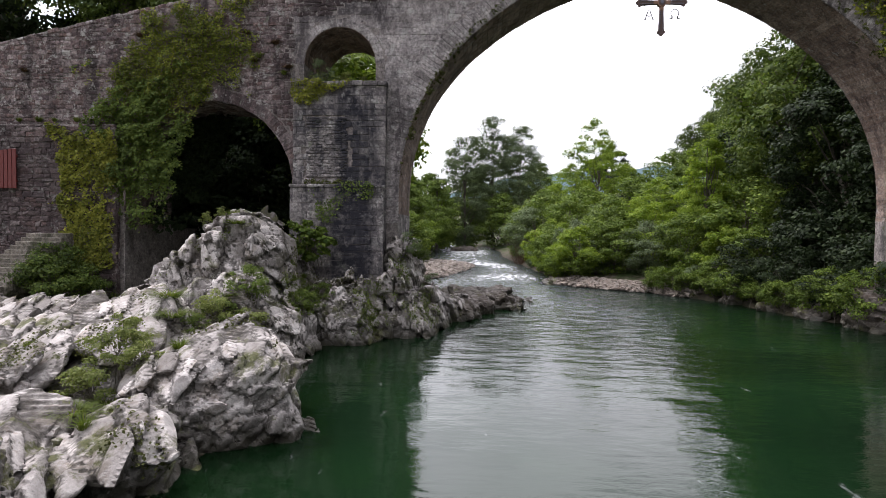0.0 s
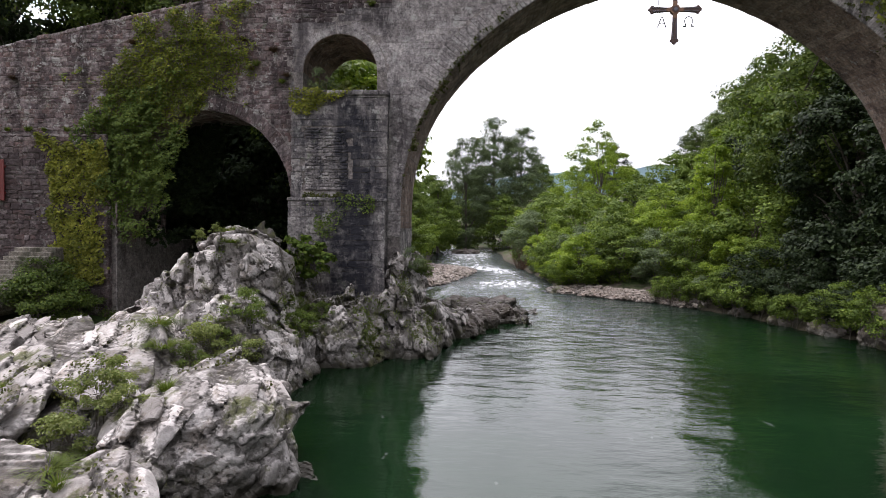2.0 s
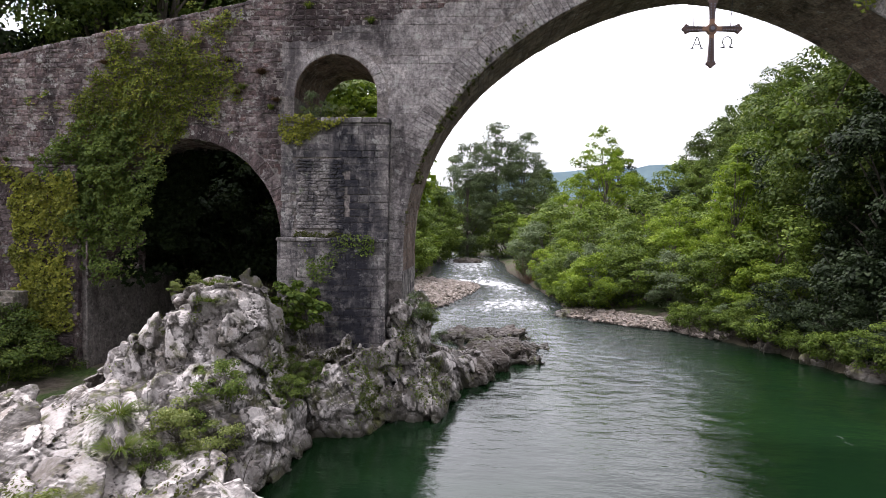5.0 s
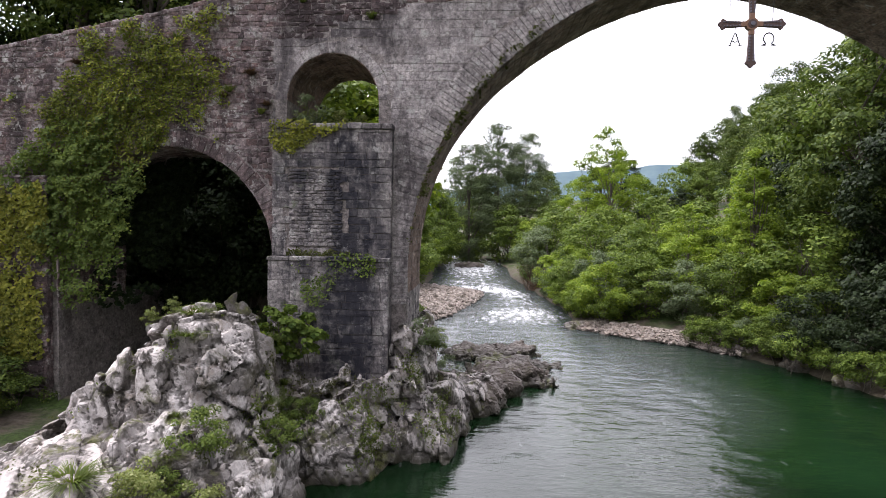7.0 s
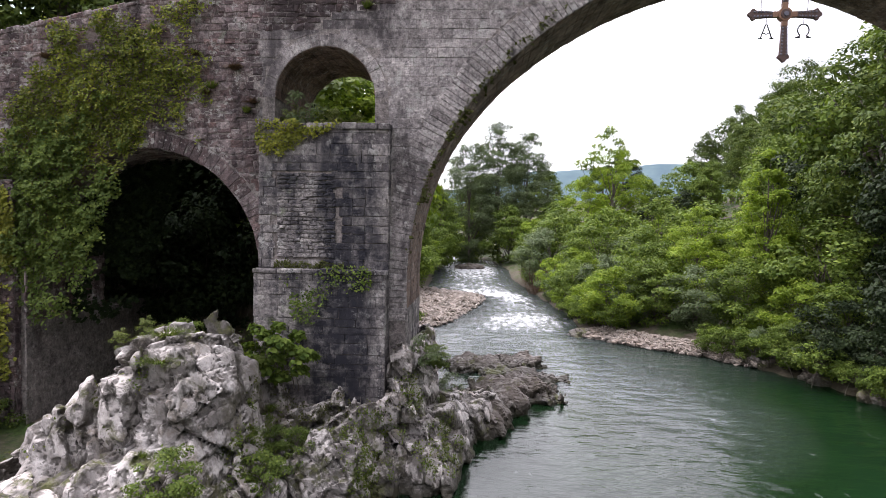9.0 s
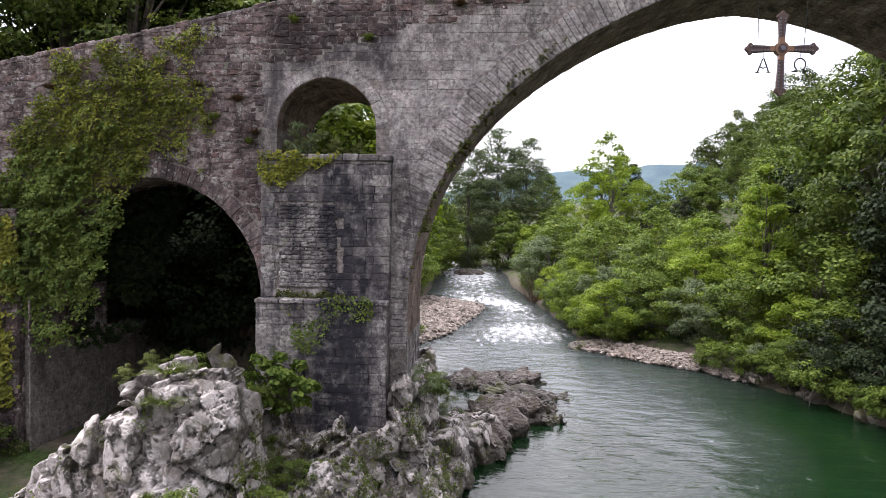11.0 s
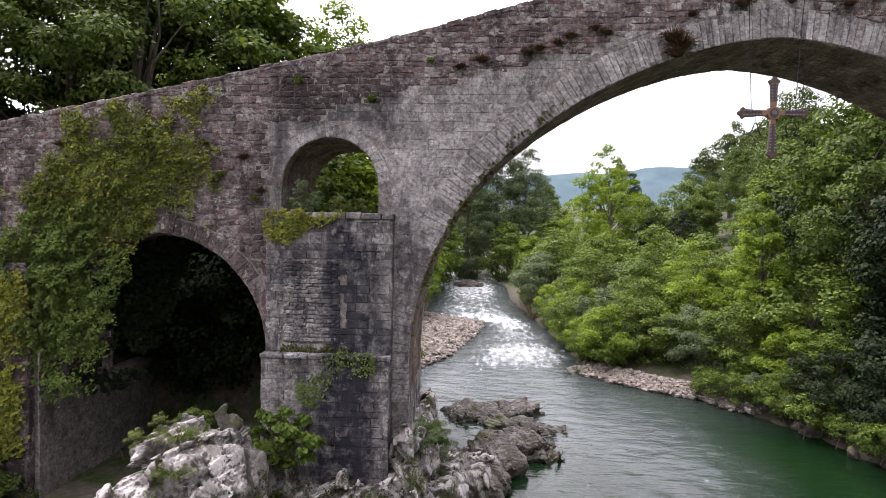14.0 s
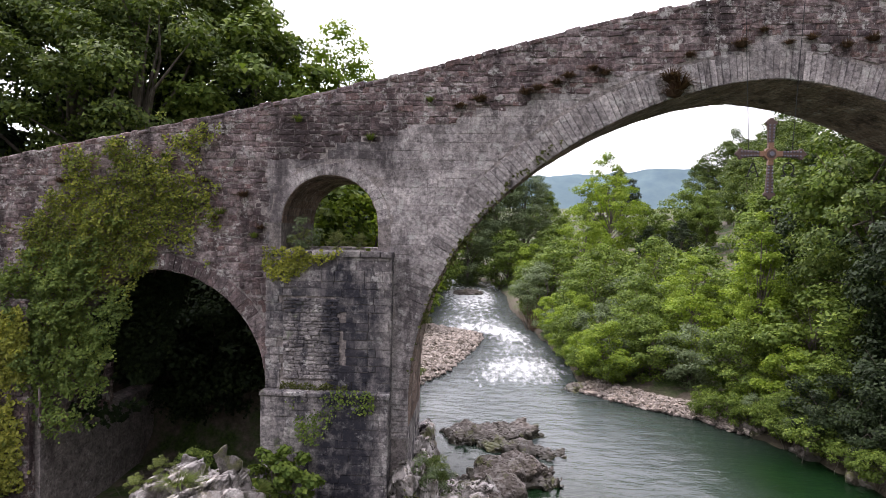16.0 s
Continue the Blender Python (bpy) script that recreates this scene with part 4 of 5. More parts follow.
def joined(pieces):
    vs, fs, n = [], [], 0
    for v, f in pieces:
        vs.append(v)
        fs.append(f + n)
        n += len(v)
    return np.concatenate(vs), np.concatenate(fs)


def make_tree(name, label, height, radius, base, count, leaf, material, seed, clumps=45, lean=0.5, top=0.75, trunk=0.2, fill=0.55, stems=1, lump=(0.13, 0.30)):
    """A trunk with limbs that end in clumps of leaves. base: the crown's lower edge as a share of the height. top: how full the crown's top is."""
    rng = np.random.default_rng(seed)
    root = empty(name)
    wood = []
    mid = height * (base + 1) / 2
    half = height * (1 - base) / 2
    centres, sizes = [], []
    while len(centres) < clumps:
        u = rng.uniform(-1, 1, 3)
        r = np.linalg.norm(u)
        if r > 1 or r < fill * rng.uniform(0.3, 1):
            continue
        wide = (1 - top * max(0, u[2]) ** 1.5) * (1 - 0.35 * max(0, -u[2]))
        centres.append((u[0] * radius * wide, u[1] * radius * wide, mid + u[2] * half))
        sizes.append(radius * rng.uniform(*lump) * (0.75 + 0.25 * wide))
    centres, sizes = np.array(centres), np.array(sizes)
    sway = rng.normal(size=2) * lean
    for s in range(stems):
        foot = np.array((*(rng.normal(size=2) * 0.3 * (stems > 1)), -0.3))
        way = sway + (rng.normal(size=2) * radius * 0.35 if stems > 1 else 0)
        line = [foot + np.array((way[0] * t ** 1.5, way[1] * t ** 1.5, (height * 0.86) * t)) for t in np.linspace(0, 1, 7)]
        wood.append(tube(line, trunk * np.linspace(1.25, 0.18, 7) / math.sqrt(stems), 8))
    for c, s in zip(centres[: 22], sizes):
        t = np.clip((c[2] / height) * 0.62, 0.12, 0.8)
        start = np.array((sway[0] * t ** 1.5, sway[1] * t ** 1.5, height * 0.86 * t))
        bend = (start + c) / 2 + (0, 0, 0.12 * np.linalg.norm(c - start)) + rng.normal(size=3) * 0.1 * radius
        wood.append(tube([start, (start + bend) / 2 + rng.normal(size=3) * 0.05, bend, c], trunk * np.array((0.42, 0.3, 0.2, 0.06)), 5))
    v, f = joined(wood)
    child("trunk", np_mesh("trunk", v, f, M_BARK, True), root)
    weight = sizes ** 2
    who = rng.choice(len(centres), count, p=weight / weight.sum())
    d = rng.normal(size=(count, 3))
    d /= np.linalg.norm(d, axis=1)[:, None]
    r = rng.uniform(0.35, 1.0, count) ** 0.4 * (1 + 0.17 * rng.normal(size=count))
    d[:, 2] = np.where(rng.uniform(size=count) < 0.55, np.abs(d[:, 2]), d[:, 2])
    pts = centres[who] + d * (r * sizes[who])[:, None] * (1.12, 1.12, 0.74)
    out = d + 0.6 * (pts - (0, 0, mid)) / radius
    v, f = leaves(pts, out, leaf, rng, 0.8, 0.75, BLADE if height > 3 else LEAF)
    child("crown", np_mesh("crown", v, f, material, False), root)
    tagged(root, label, "bush" if "bush" in name else "tree")
    return root


def put(ob, x, y, turn, size=1.0, wide=1.0, sink=0.0, group="", height=None):
    z = float(ground_height(np.array([x]), np.array([y]))[0]) if height is None else height
    m = Matrix.LocRotScale((x, y, z - sink), Euler((0, 0, radians(turn))), (size * wide, size * wide, size))
    made = copy_thing(ob, m)
    return tagged(made, group=group)


def drop_original(ob):
    for o in [*ob.children_recursive, ob]:
        bpy.data.objects.remove(o)


dark_tree = make_tree("broadleaf_tree", "tall broadleaf tree on the wooded bank, shade put into its leaf colour", 17, 5.2, 0.2, 17000, 0.27, M_LEAF_SHADED, 1, 75, trunk=0.32, lump=(0.13, 0.25))
mid_tree = make_tree("broadleaf_tree", "full green broadleaf tree on the wooded bank", 15, 4.6, 0.12, 19000, 0.27, M_LEAF_MID, 2, 75, trunk=0.28, lump=(0.15, 0.27))
light_tree = make_tree("riverside_ash", "airy light green tree beside the river", 15, 4.6, 0.05, 18000, 0.2, M_LEAF_LIGHT, 3, 120, top=0.85, trunk=0.16, lump=(0.09, 0.19))
tall_tree = make_tree("poplar_tree", "tall slender grey-green poplar behind the river bend", 22, 5.4, 0.06, 34000, 0.22, M_LEAF_GREY, 4, 150, top=0.6, trunk=0.2, lump=(0.11, 0.23))
golden_tree = make_tree("columnar_tree", "narrow yellow-green tree among the dark trees", 14, 2.3, 0.08, 11000, 0.2, M_LEAF_LIGHT, 16, 80, top=0.9, trunk=0.16, lump=(0.14, 0.3))
leafy_tree = make_tree("broadleaf_tree", "tall broadleaf tree with fine deep green leaves", 17, 5.2, 0.15, 30000, 0.2, M_LEAF_DEEP, 21, 110, trunk=0.32, lump=(0.12, 0.22))
shade_bush = make_tree("shade_bush", "bush with the shade of the trees put into its leaf colour", 5.0, 2.7, 0.0, 7500, 0.17, M_LEAF_SHADED, 15, 50, top=0.4, trunk=0.07, stems=4, lump=(0.14, 0.27))
green_bush = make_tree("alder_bush", "dense bright green alder bush on the bank", 5.0, 2.6, 0.0, 9000, 0.165, M_LEAF_LIGHT, 5, 58, top=0.5, trunk=0.07, stems=4, lump=(0.14, 0.26))
mid_bush = make_tree("alder_bush", "dense green alder bush on the bank", 5.5, 2.8, 0.0, 9500, 0.17, M_LEAF_MID, 6, 58, top=0.5, trunk=0.07, stems=4, lump=(0.14, 0.26))
grey_bush = make_tree("willow_bush", "grey-green willow bush leaning over the water", 5.0, 2.5, 0.0, 9500, 0.135, M_LEAF_GREY, 7, 58, top=0.55, trunk=0.06, stems=4, lump=(0.14, 0.26))

R = random.Random(5)
for x, y, kind, size in (
    (8.6, 53.5, green_bush, 0.95), (11.5, 52.5, mid_bush, 0.9), (14.0, 50.5, grey_bush, 0.95), (16.3, 48, mid_bush, 0.95), (18.2, 45, green_bush, 0.9), (19.4, 42.5, mid_bush, 0.8),
    (12, 56, mid_bush, 1.1), (15.5, 55, green_bush, 1.2), (18.5, 51, light_tree, 0.62), (21, 47, mid_bush, 1.35), (22, 43, shade_bush, 1.2), (9.5, 60, grey_bush, 1.1), (13, 62, mid_bush, 1.3), (17, 60, light_tree, 0.6),
    (8.2, 68, green_bush, 1.1), (11, 72, mid_bush, 1.4), (15, 70, grey_bush, 1.3), (6.8, 84, grey_bush, 1.5), (9.5, 90, mid_bush, 1.7), (20, 66, mid_bush, 1.6), (14, 80, mid_bush, 1.6), (19, 78, mid_bush, 1.7)):
    put(kind, x, y, R.uniform(0, 360), size, R.uniform(0.95, 1.15), 0.15, "riverside bushes")
for x, y, kind, size in ((21.5, 116, light_tree, 1.6), (15, 104, light_tree, 1.0), (25, 96, light_tree, 0.5), (24, 82, light_tree, 0.45), (31, 104, dark_tree, 0.5), (27, 108, dark_tree, 0.5)):
    put(kind, x, y, R.uniform(0, 360), size, 1.0, 0.2, "riverside trees")
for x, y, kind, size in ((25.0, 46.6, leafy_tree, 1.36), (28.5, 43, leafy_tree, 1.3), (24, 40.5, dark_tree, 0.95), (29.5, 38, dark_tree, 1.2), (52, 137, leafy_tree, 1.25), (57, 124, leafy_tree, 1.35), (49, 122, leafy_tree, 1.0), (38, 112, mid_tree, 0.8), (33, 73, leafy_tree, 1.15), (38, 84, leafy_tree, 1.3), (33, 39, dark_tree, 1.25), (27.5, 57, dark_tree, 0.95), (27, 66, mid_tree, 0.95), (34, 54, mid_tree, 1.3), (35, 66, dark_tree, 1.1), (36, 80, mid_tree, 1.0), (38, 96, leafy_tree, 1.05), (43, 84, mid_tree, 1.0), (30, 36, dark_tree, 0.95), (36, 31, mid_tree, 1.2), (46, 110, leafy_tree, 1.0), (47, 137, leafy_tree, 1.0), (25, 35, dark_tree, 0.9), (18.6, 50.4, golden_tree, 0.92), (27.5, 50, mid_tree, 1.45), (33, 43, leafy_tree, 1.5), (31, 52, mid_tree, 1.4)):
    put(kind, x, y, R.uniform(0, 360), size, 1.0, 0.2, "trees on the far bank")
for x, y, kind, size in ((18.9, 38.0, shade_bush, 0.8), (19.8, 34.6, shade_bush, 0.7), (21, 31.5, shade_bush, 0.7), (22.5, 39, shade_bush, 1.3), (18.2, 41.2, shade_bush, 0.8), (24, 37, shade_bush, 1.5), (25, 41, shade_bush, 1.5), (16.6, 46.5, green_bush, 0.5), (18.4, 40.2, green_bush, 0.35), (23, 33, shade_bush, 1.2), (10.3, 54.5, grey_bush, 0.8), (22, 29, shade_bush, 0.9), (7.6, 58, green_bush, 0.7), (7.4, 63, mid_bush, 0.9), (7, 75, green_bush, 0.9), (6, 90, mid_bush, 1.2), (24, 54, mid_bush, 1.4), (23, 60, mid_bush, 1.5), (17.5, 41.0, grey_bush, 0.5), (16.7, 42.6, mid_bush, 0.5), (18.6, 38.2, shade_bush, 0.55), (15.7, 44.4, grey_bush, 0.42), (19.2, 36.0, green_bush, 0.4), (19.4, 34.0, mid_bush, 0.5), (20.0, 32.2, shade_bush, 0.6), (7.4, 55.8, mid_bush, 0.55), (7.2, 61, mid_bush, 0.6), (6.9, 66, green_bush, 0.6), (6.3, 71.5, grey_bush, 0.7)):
    put(kind, x, y, R.uniform(0, 360), size, R.uniform(0.95, 1.2), 0.2, "riverside bushes")
for x, y, kind, size in ((-10, 74, mid_bush, 1.1), (-11, 80, green_bush, 1.3), (-12, 88, mid_bush, 1.6), (-11, 93, green_bush, 1.3), (-11.5, 100, mid_bush, 1.5), (-11, 108, mid_bush, 1.6), (-10, 118, mid_bush, 1.7), (3.5, 122, mid_bush, 2.0), (8, 118, green_bush, 1.6), (-6, 134, mid_bush, 2.0), (13, 126, mid_bush, 2.0), (-13, 70, mid_tree, 0.6), (30, 124, mid_bush, 2.0), (36, 118, mid_bush, 2.2)):
    put(kind, x, y, R.uniform(0, 360), size, R.uniform(1.0, 1.25), 0.2, "bushes up the river")
for x, y, kind, size in ((-4, 126, tall_tree, 1.25), (2, 130, tall_tree, 1.35), (8, 136, tall_tree, 1.25), (-9, 112, mid_tree, 1.0), (-13, 96, mid_tree, 0.95), (-11.5, 84, mid_tree, 0.75), (-16, 104, mid_tree, 1.2), (-20, 90, mid_tree, 1.2), (-17, 76, mid_tree, 0.95), (-14, 66, mid_bush, 1.3), (14, 150, mid_tree, 1.2), (27, 150, mid_tree, 1.0), (34, 160, dark_tree, 1.0), (-2, 150, mid_tree, 1.3), (-12, 128, mid_tree, 1.2), (-20, 120, tall_tree, 1.0)):
    put(kind, x, y, R.uniform(0, 360), size, 1.0, 0.2, "trees up the river")
for x, y, kind, size, z in ((-16.0, 42.5, mid_tree, 1.2, 9), (-19, 45, leafy_tree, 1.3, 9), (-20.5, 38, leafy_tree, 1.2, 8.5), (-26, 40, leafy_tree, 1.3, 8.5), (-33, 38, dark_tree, 1.4, 8), (-11.4, 46, light_tree, 1.2, 8.6), (-12.4, 47.5, light_tree, 1.1, 8.6), (-10.6, 47, light_tree, 1.05, 8.6), (-23, 44, dark_tree, 1.05, 9.5), (-30, 48, mid_tree, 1.1, 10), (-40, 44, mid_tree, 1.1, 9)):
    put(kind, x, y, R.uniform(0, 360), size, 1.0, 0.3, "trees behind the bridge", z)
# shade-coloured bushes added to block the sky and keep the side arch black
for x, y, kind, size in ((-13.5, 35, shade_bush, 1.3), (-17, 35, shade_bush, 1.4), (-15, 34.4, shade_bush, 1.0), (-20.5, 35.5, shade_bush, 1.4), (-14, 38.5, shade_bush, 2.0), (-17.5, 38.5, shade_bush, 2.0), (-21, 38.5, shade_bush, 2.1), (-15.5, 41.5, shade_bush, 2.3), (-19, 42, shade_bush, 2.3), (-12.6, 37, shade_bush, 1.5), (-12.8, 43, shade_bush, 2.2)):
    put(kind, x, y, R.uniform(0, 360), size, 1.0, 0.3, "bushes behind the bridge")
put(green_bush, -7.4, 34.6, 40, 1.6, 1.0, 0.3, "bushes behind the bridge", 6.6)
put(mid_bush, -9.2, 35.4, 130, 1.75, 1.0, 0.3, "bushes behind the bridge", 6.4)
for ob in (leafy_tree, shade_bush, golden_tree, dark_tree, mid_tree, light_tree, tall_tree, green_bush, mid_bush, grey_bush):
    drop_original(ob)


# ---- plants on the masonry and the rocks ----
from mathutils.bvhtree import BVHTree

M_IVY_GOLD = leaf_material("yellowing_creeper", [(0.09, 0.11, 0.022), (0.28, 0.285, 0.045), (0.16, 0.18, 0.03), (0.36, 0.35, 0.06)], 0.25, 0.8)
M_IVY_GREEN = leaf_material("green_ivy_leaves", [(0.05, 0.085, 0.02), (0.14, 0.19, 0.04), (0.085, 0.13, 0.028), (0.2, 0.25, 0.05)], 0.25, 0.6)
M_GRASS = leaf_material("grass_blades", [(0.07, 0.11, 0.02), (0.13, 0.17, 0.035), (0.10, 0.14, 0.03), (0.19, 0.19, 0.06)], 0.35, 0.8)
M_DRY = leaf_material("dry_stems", [(0.055, 0.032, 0.022), (0.12, 0.072, 0.048), (0.085, 0.05, 0.033), (0.15, 0.10, 0.068)], 0.2, 0.8)
M_MOSS = leaf_material("moss_cushion", [(0.045, 0.055, 0.015), (0.08, 0.085, 0.022), (0.06, 0.07, 0.018), (0.1, 0.1, 0.03)], 0.15, 0.8)
BR = np.random.default_rng(31)


def soft(a, b, v):
    return np.clip((v - a) / (b - a), 0, 1)


def blotch(u, v, scale, seed):
    return np.array([noise.fractal(Vector((a * scale + seed, b * scale, seed * 0.37)), 1.0, 2.0, 4) for a, b in zip(u, v)])


def climber(name, label, bounds, keep, tries, leaf, thick, material, place, seed):
    """Leaves of a creeper over a wall: kept where keep(u, v) is higher than chance."""
    u, v = BR.uniform(bounds[0], bounds[1], tries), BR.uniform(bounds[2], bounds[3], tries)
    mask = keep(u, v)
    k = np.where(mask > 0.03, mask, -9) + 0.8 * blotch(u, v, 0.55, seed) + 0.35 * blotch(u, v, 2.0, seed + 2)
    ok = k > BR.uniform(0.36, 0.86, tries)
    u, v, k = u[ok], v[ok], np.clip(k[ok], 0, 1.2)
    out = 0.04 + thick * k * (0.5 + 0.95 * blotch(u, v, 2.2, seed + 5)).clip(0.15, 1.2) * BR.uniform(0.25, 1, len(u)) ** 0.6
    pts = place(u, v, out)
    n = np.repeat(np.array([[0.0, -1.0, 0.35]]), len(u), 0)
    vv, ff = leaves(pts, n, leaf, BR, 0.25, 0.55)
    ob = new(name, np_mesh(name, vv, ff, material))
    return tagged(ob, label, "climbing plant", kind="stuff")


def on_face(y):
    return lambda u, v, out: np.stack([u, y - out, v], 1)


def big_ivy(x, z):
    top = np.interp(x, (-19.2, -18, -16.3, -14.5, -13, -12.2, -11.4), (11.6, 12.2, 14.3, 14.7, 15.2, 15.7, 15.0))
    low = np.interp(x, (-19.2, -17.3, -16.6, -15.2, -14.4, -13.4, -11.4), (7.5, 5.2, 4.6, 5.2, 7.2, 9.8, 11.3))
    edge = np.minimum(np.minimum(top - z, z - low), np.minimum(x + 19.1, -11.4 - x))
    return soft(-0.9, 1.3, edge)


# one ivy in two colourings: lit leaves above, shaded leaves below
climber("ivy", "thick yellow-green ivy over the side arch, in its lit colours", (-20.2, -10.4, 4.0, 16.2), lambda x, z: big_ivy(x, z) * soft(5.5, 11.0, z + 0.25 * (x + 15)), 85000, 0.10, 0.26, M_LEAF_IVY, on_face(26.88), 2.0)
climber("ivy", "green ivy hanging over the side arch, leaves coloured darker for shade", (-20.2, -10.4, 3.6, 13.5), lambda x, z: big_ivy(x, z) * soft(12.8, 9.0, z + 0.25 * (x + 15)), 60000, 0.12, 0.5, M_IVY_GREEN, on_face(26.84), 2.0)
# leaf colour stands in for the darkness inside the arch
climber("hanging_ivy", "ivy hanging inside the side arch, its shade put into the leaf colour", (-17.2, -13.2, 3.4, 10.6), lambda x, z: soft(-0.5, 0.8, np.minimum(z - np.interp(x, (-17.2, -15.5, -14.4, -13.4), (4.4, 3.8, 5.5, 9.6)), SIDE_R - np.hypot(x - SIDE_X, np.maximum(z - SIDE_Z, 0)))), 12000, 0.22, 0.5, M_LEAF_SHADED, lambda u, v, out: np.stack([u, 28.3 + 0.45 * (u + 17.2) - out, v], 1), 12.0)
climber("wall_creeper", "yellow-green creeper on the approach wall", (-20.9, -17.3, 2.4, 9.6), lambda x, z: soft(-0.4, 0.7, np.minimum(np.minimum(x + 20.6 - 0.25 * np.clip(6 - z, 0, 9), -17.4 - x), np.minimum(9.4 - z, z - 2.6))), 11000, 0.15, 0.16, M_IVY_GOLD, on_face(26.58), 3.0)
climber("pier_creeper", "yellow-green creeper over the top of the pier", (-8.95, -6.2, 9.7, 11.6), lambda x, z: soft(-0.3, 0.5, np.minimum(z - np.interp(x, (-8.9, -8.4, -7.6, -6.3), (9.7, 10.4, 10.5, 11.3)), 11.55 - z)), 3600, 0.11, 0.10, M_IVY_GOLD, on_face(UPPER - 0.03), 4.0)
climber("ledge_creeper", "dark creeper below the ledge of the pier", (-8.4, -5.0, 5.0, 6.9), lambda x, z: 0.75 * soft(-0.4, 0.9, np.minimum(z - np.interp(x, (-8.4, -8.0, -6.9, -6.3, -5.0), (6.4, 5.7, 5.2, 5.9, 6.5)), 6.85 - z)), 2600, 0.09, 0.10, M_IVY_GREEN, on_face(LOWER - 0.03), 5.0)
climber("ledge_moss", "moss on the ledge of the pier", (-8.3, -6.0, 6.75, 7.3), lambda x, z: soft(0, 0.4, 7.2 - z), 900, 0.09, 0.08, M_MOSS, on_face(UPPER - 0.03), 6.0)
climber("arch_ivy", "dark ivy on the far haunch of the great arch", (11.8, 21.0, 8.0, 19.2), lambda x, z: soft(-0.6, 0.8, np.minimum(np.hypot(x - ARCH_X, z - ARCH_Z) - ARCH_R - 0.1, np.minimum(x - 12.4, 18.6 - z))), 16000, 0.19, 0.4, M_LEAF_IVY, on_face(26.88), 7.0)


def arch_edge(u, v, out):
    a = np.radians(u)
    r = ARCH_R + 0.1 - 0.0 * out
    return np.stack([ARCH_X + (r + 0.18 - out) * np.sin(a), 26.86 + v, ARCH_Z + (r + 0.18 - out) * np.cos(a)], 1)


climber("arch_moss", "dark moss and hanging plants under the rim of the great arch", (-84, -30, -0.05, 1.2), lambda a, y: 0.75 * soft(-84, -70, a) * soft(-28, -40, a) * soft(1.2, 0.2, y), 5200, 0.12, 0.42, M_MOSS, arch_edge, 8.0)
climber("far_arch_moss", "dark plants hanging under the rim of the great arch", (26, 80, -0.05, 1.0), lambda a, y: 0.7 * soft(1.0, 0.2, y) * soft(26, 34, a), 3800, 0.14, 0.4, M_MOSS, arch_edge, 9.0)


def make_tuft(name, label, blades, tall, wide, material, seed, droop=0.5, width=0.02):
    """A clump of arching blades."""
    rng = np.random.default_rng(seed)
    verts, faces = [], []
    for i in range(blades):
        a = rng.uniform(0, 2 * math.pi)
        r0 = wide * 0.35 * math.sqrt(rng.uniform(0, 1))
        reach, h = wide * rng.uniform(0.2, 1.0), tall * rng.uniform(0.55, 1.1)
        c, s = math.cos(a), math.sin(a)
        k = len(verts)
        for t in (0, 0.5, 1.0):
            rr = r0 + reach * t ** 1.6
            z = h * (t - droop * t * t * reach / wide)
            w = width * (1 - t * 0.85)
            verts += [(c * rr - s * w, s * rr + c * w, z), (c * rr + s * w, s * rr - c * w, z)]
        faces += [(k, k + 1, k + 3, k + 2), (k + 2, k + 3, k + 5, k + 4)]
    ob = new(name, np_mesh(name, verts, faces, material))
    return tagged(ob, label, "plant")


def tree_of(names):
    verts, faces = [], []
    for o in scene.objects:
        if o.type == "MESH" and o.name.split(".")[0] in names:
            k = len(verts)
            verts += [v.co.copy() for v in o.data.vertices]
            faces += [tuple(i + k for i in p.vertices) for p in o.data.polygons]
    return BVHTree.FromPolygons(verts, faces)


ROCKS = tree_of(("crag", "ridge", "pier_rock", "near_ledge", "boulder"))


def rock_top(x, y, high=9.0):
    hit = ROCKS.ray_cast(Vector((x, y, high)), Vector((0, 0, -1)))
    return hit[0].z if hit[0] else None


def toss(ob, spots, group, sink=0.05, size=(0.8, 1.3)):
    """Copies of a small plant at (x, y) on the rocks, or at (x, y, z)."""
    for s in spots:
        z = s[2] if len(s) > 2 else rock_top(s[0], s[1])
        if z is None:
            continue
        k = R.uniform(*size)
        m = Matrix.LocRotScale((s[0], s[1], z - sink), Euler((0, 0, R.uniform(0, 6.28))), (k, k, k))
        tagged(copy_thing(ob, m), group=group)


grass = make_tuft("grass_tuft", "tuft of yellow-green grass on a limestone ledge", 130, 0.42, 0.36, M_GRASS, 1)
dry = make_tuft("dry_tuft", "dry brown clump of stems on the bridge", 150, 0.34, 0.34, M_DRY, 2, 0.9)
mat_grass = make_tuft("grass_tuft", "sprawling tuft of yellow-green grass on a limestone ledge", 260, 0.34, 0.75, M_GRASS, 5, 0.8, 0.014)
toss(mat_grass, [(-8.9, 16.2), (-8.5, 18.9), (-8.2, 18.1), (-7.5, 22.4), (-6.9, 23.3), (-7.2, 21.2), (-9.1, 21.0), (-9.7, 22.4), (-9.6, 17.2), (-8.0, 10.8), (-8.2, 12.3), (-6.3, 24.2), (-3.2, 28.6), (-2.8, 30.2), (-7.4, 19.9), (-8.0, 15.2), (-6.0, 24.5), (-8.4, 24.6)], "grass on the rocks", 0.1, (0.6, 1.2))
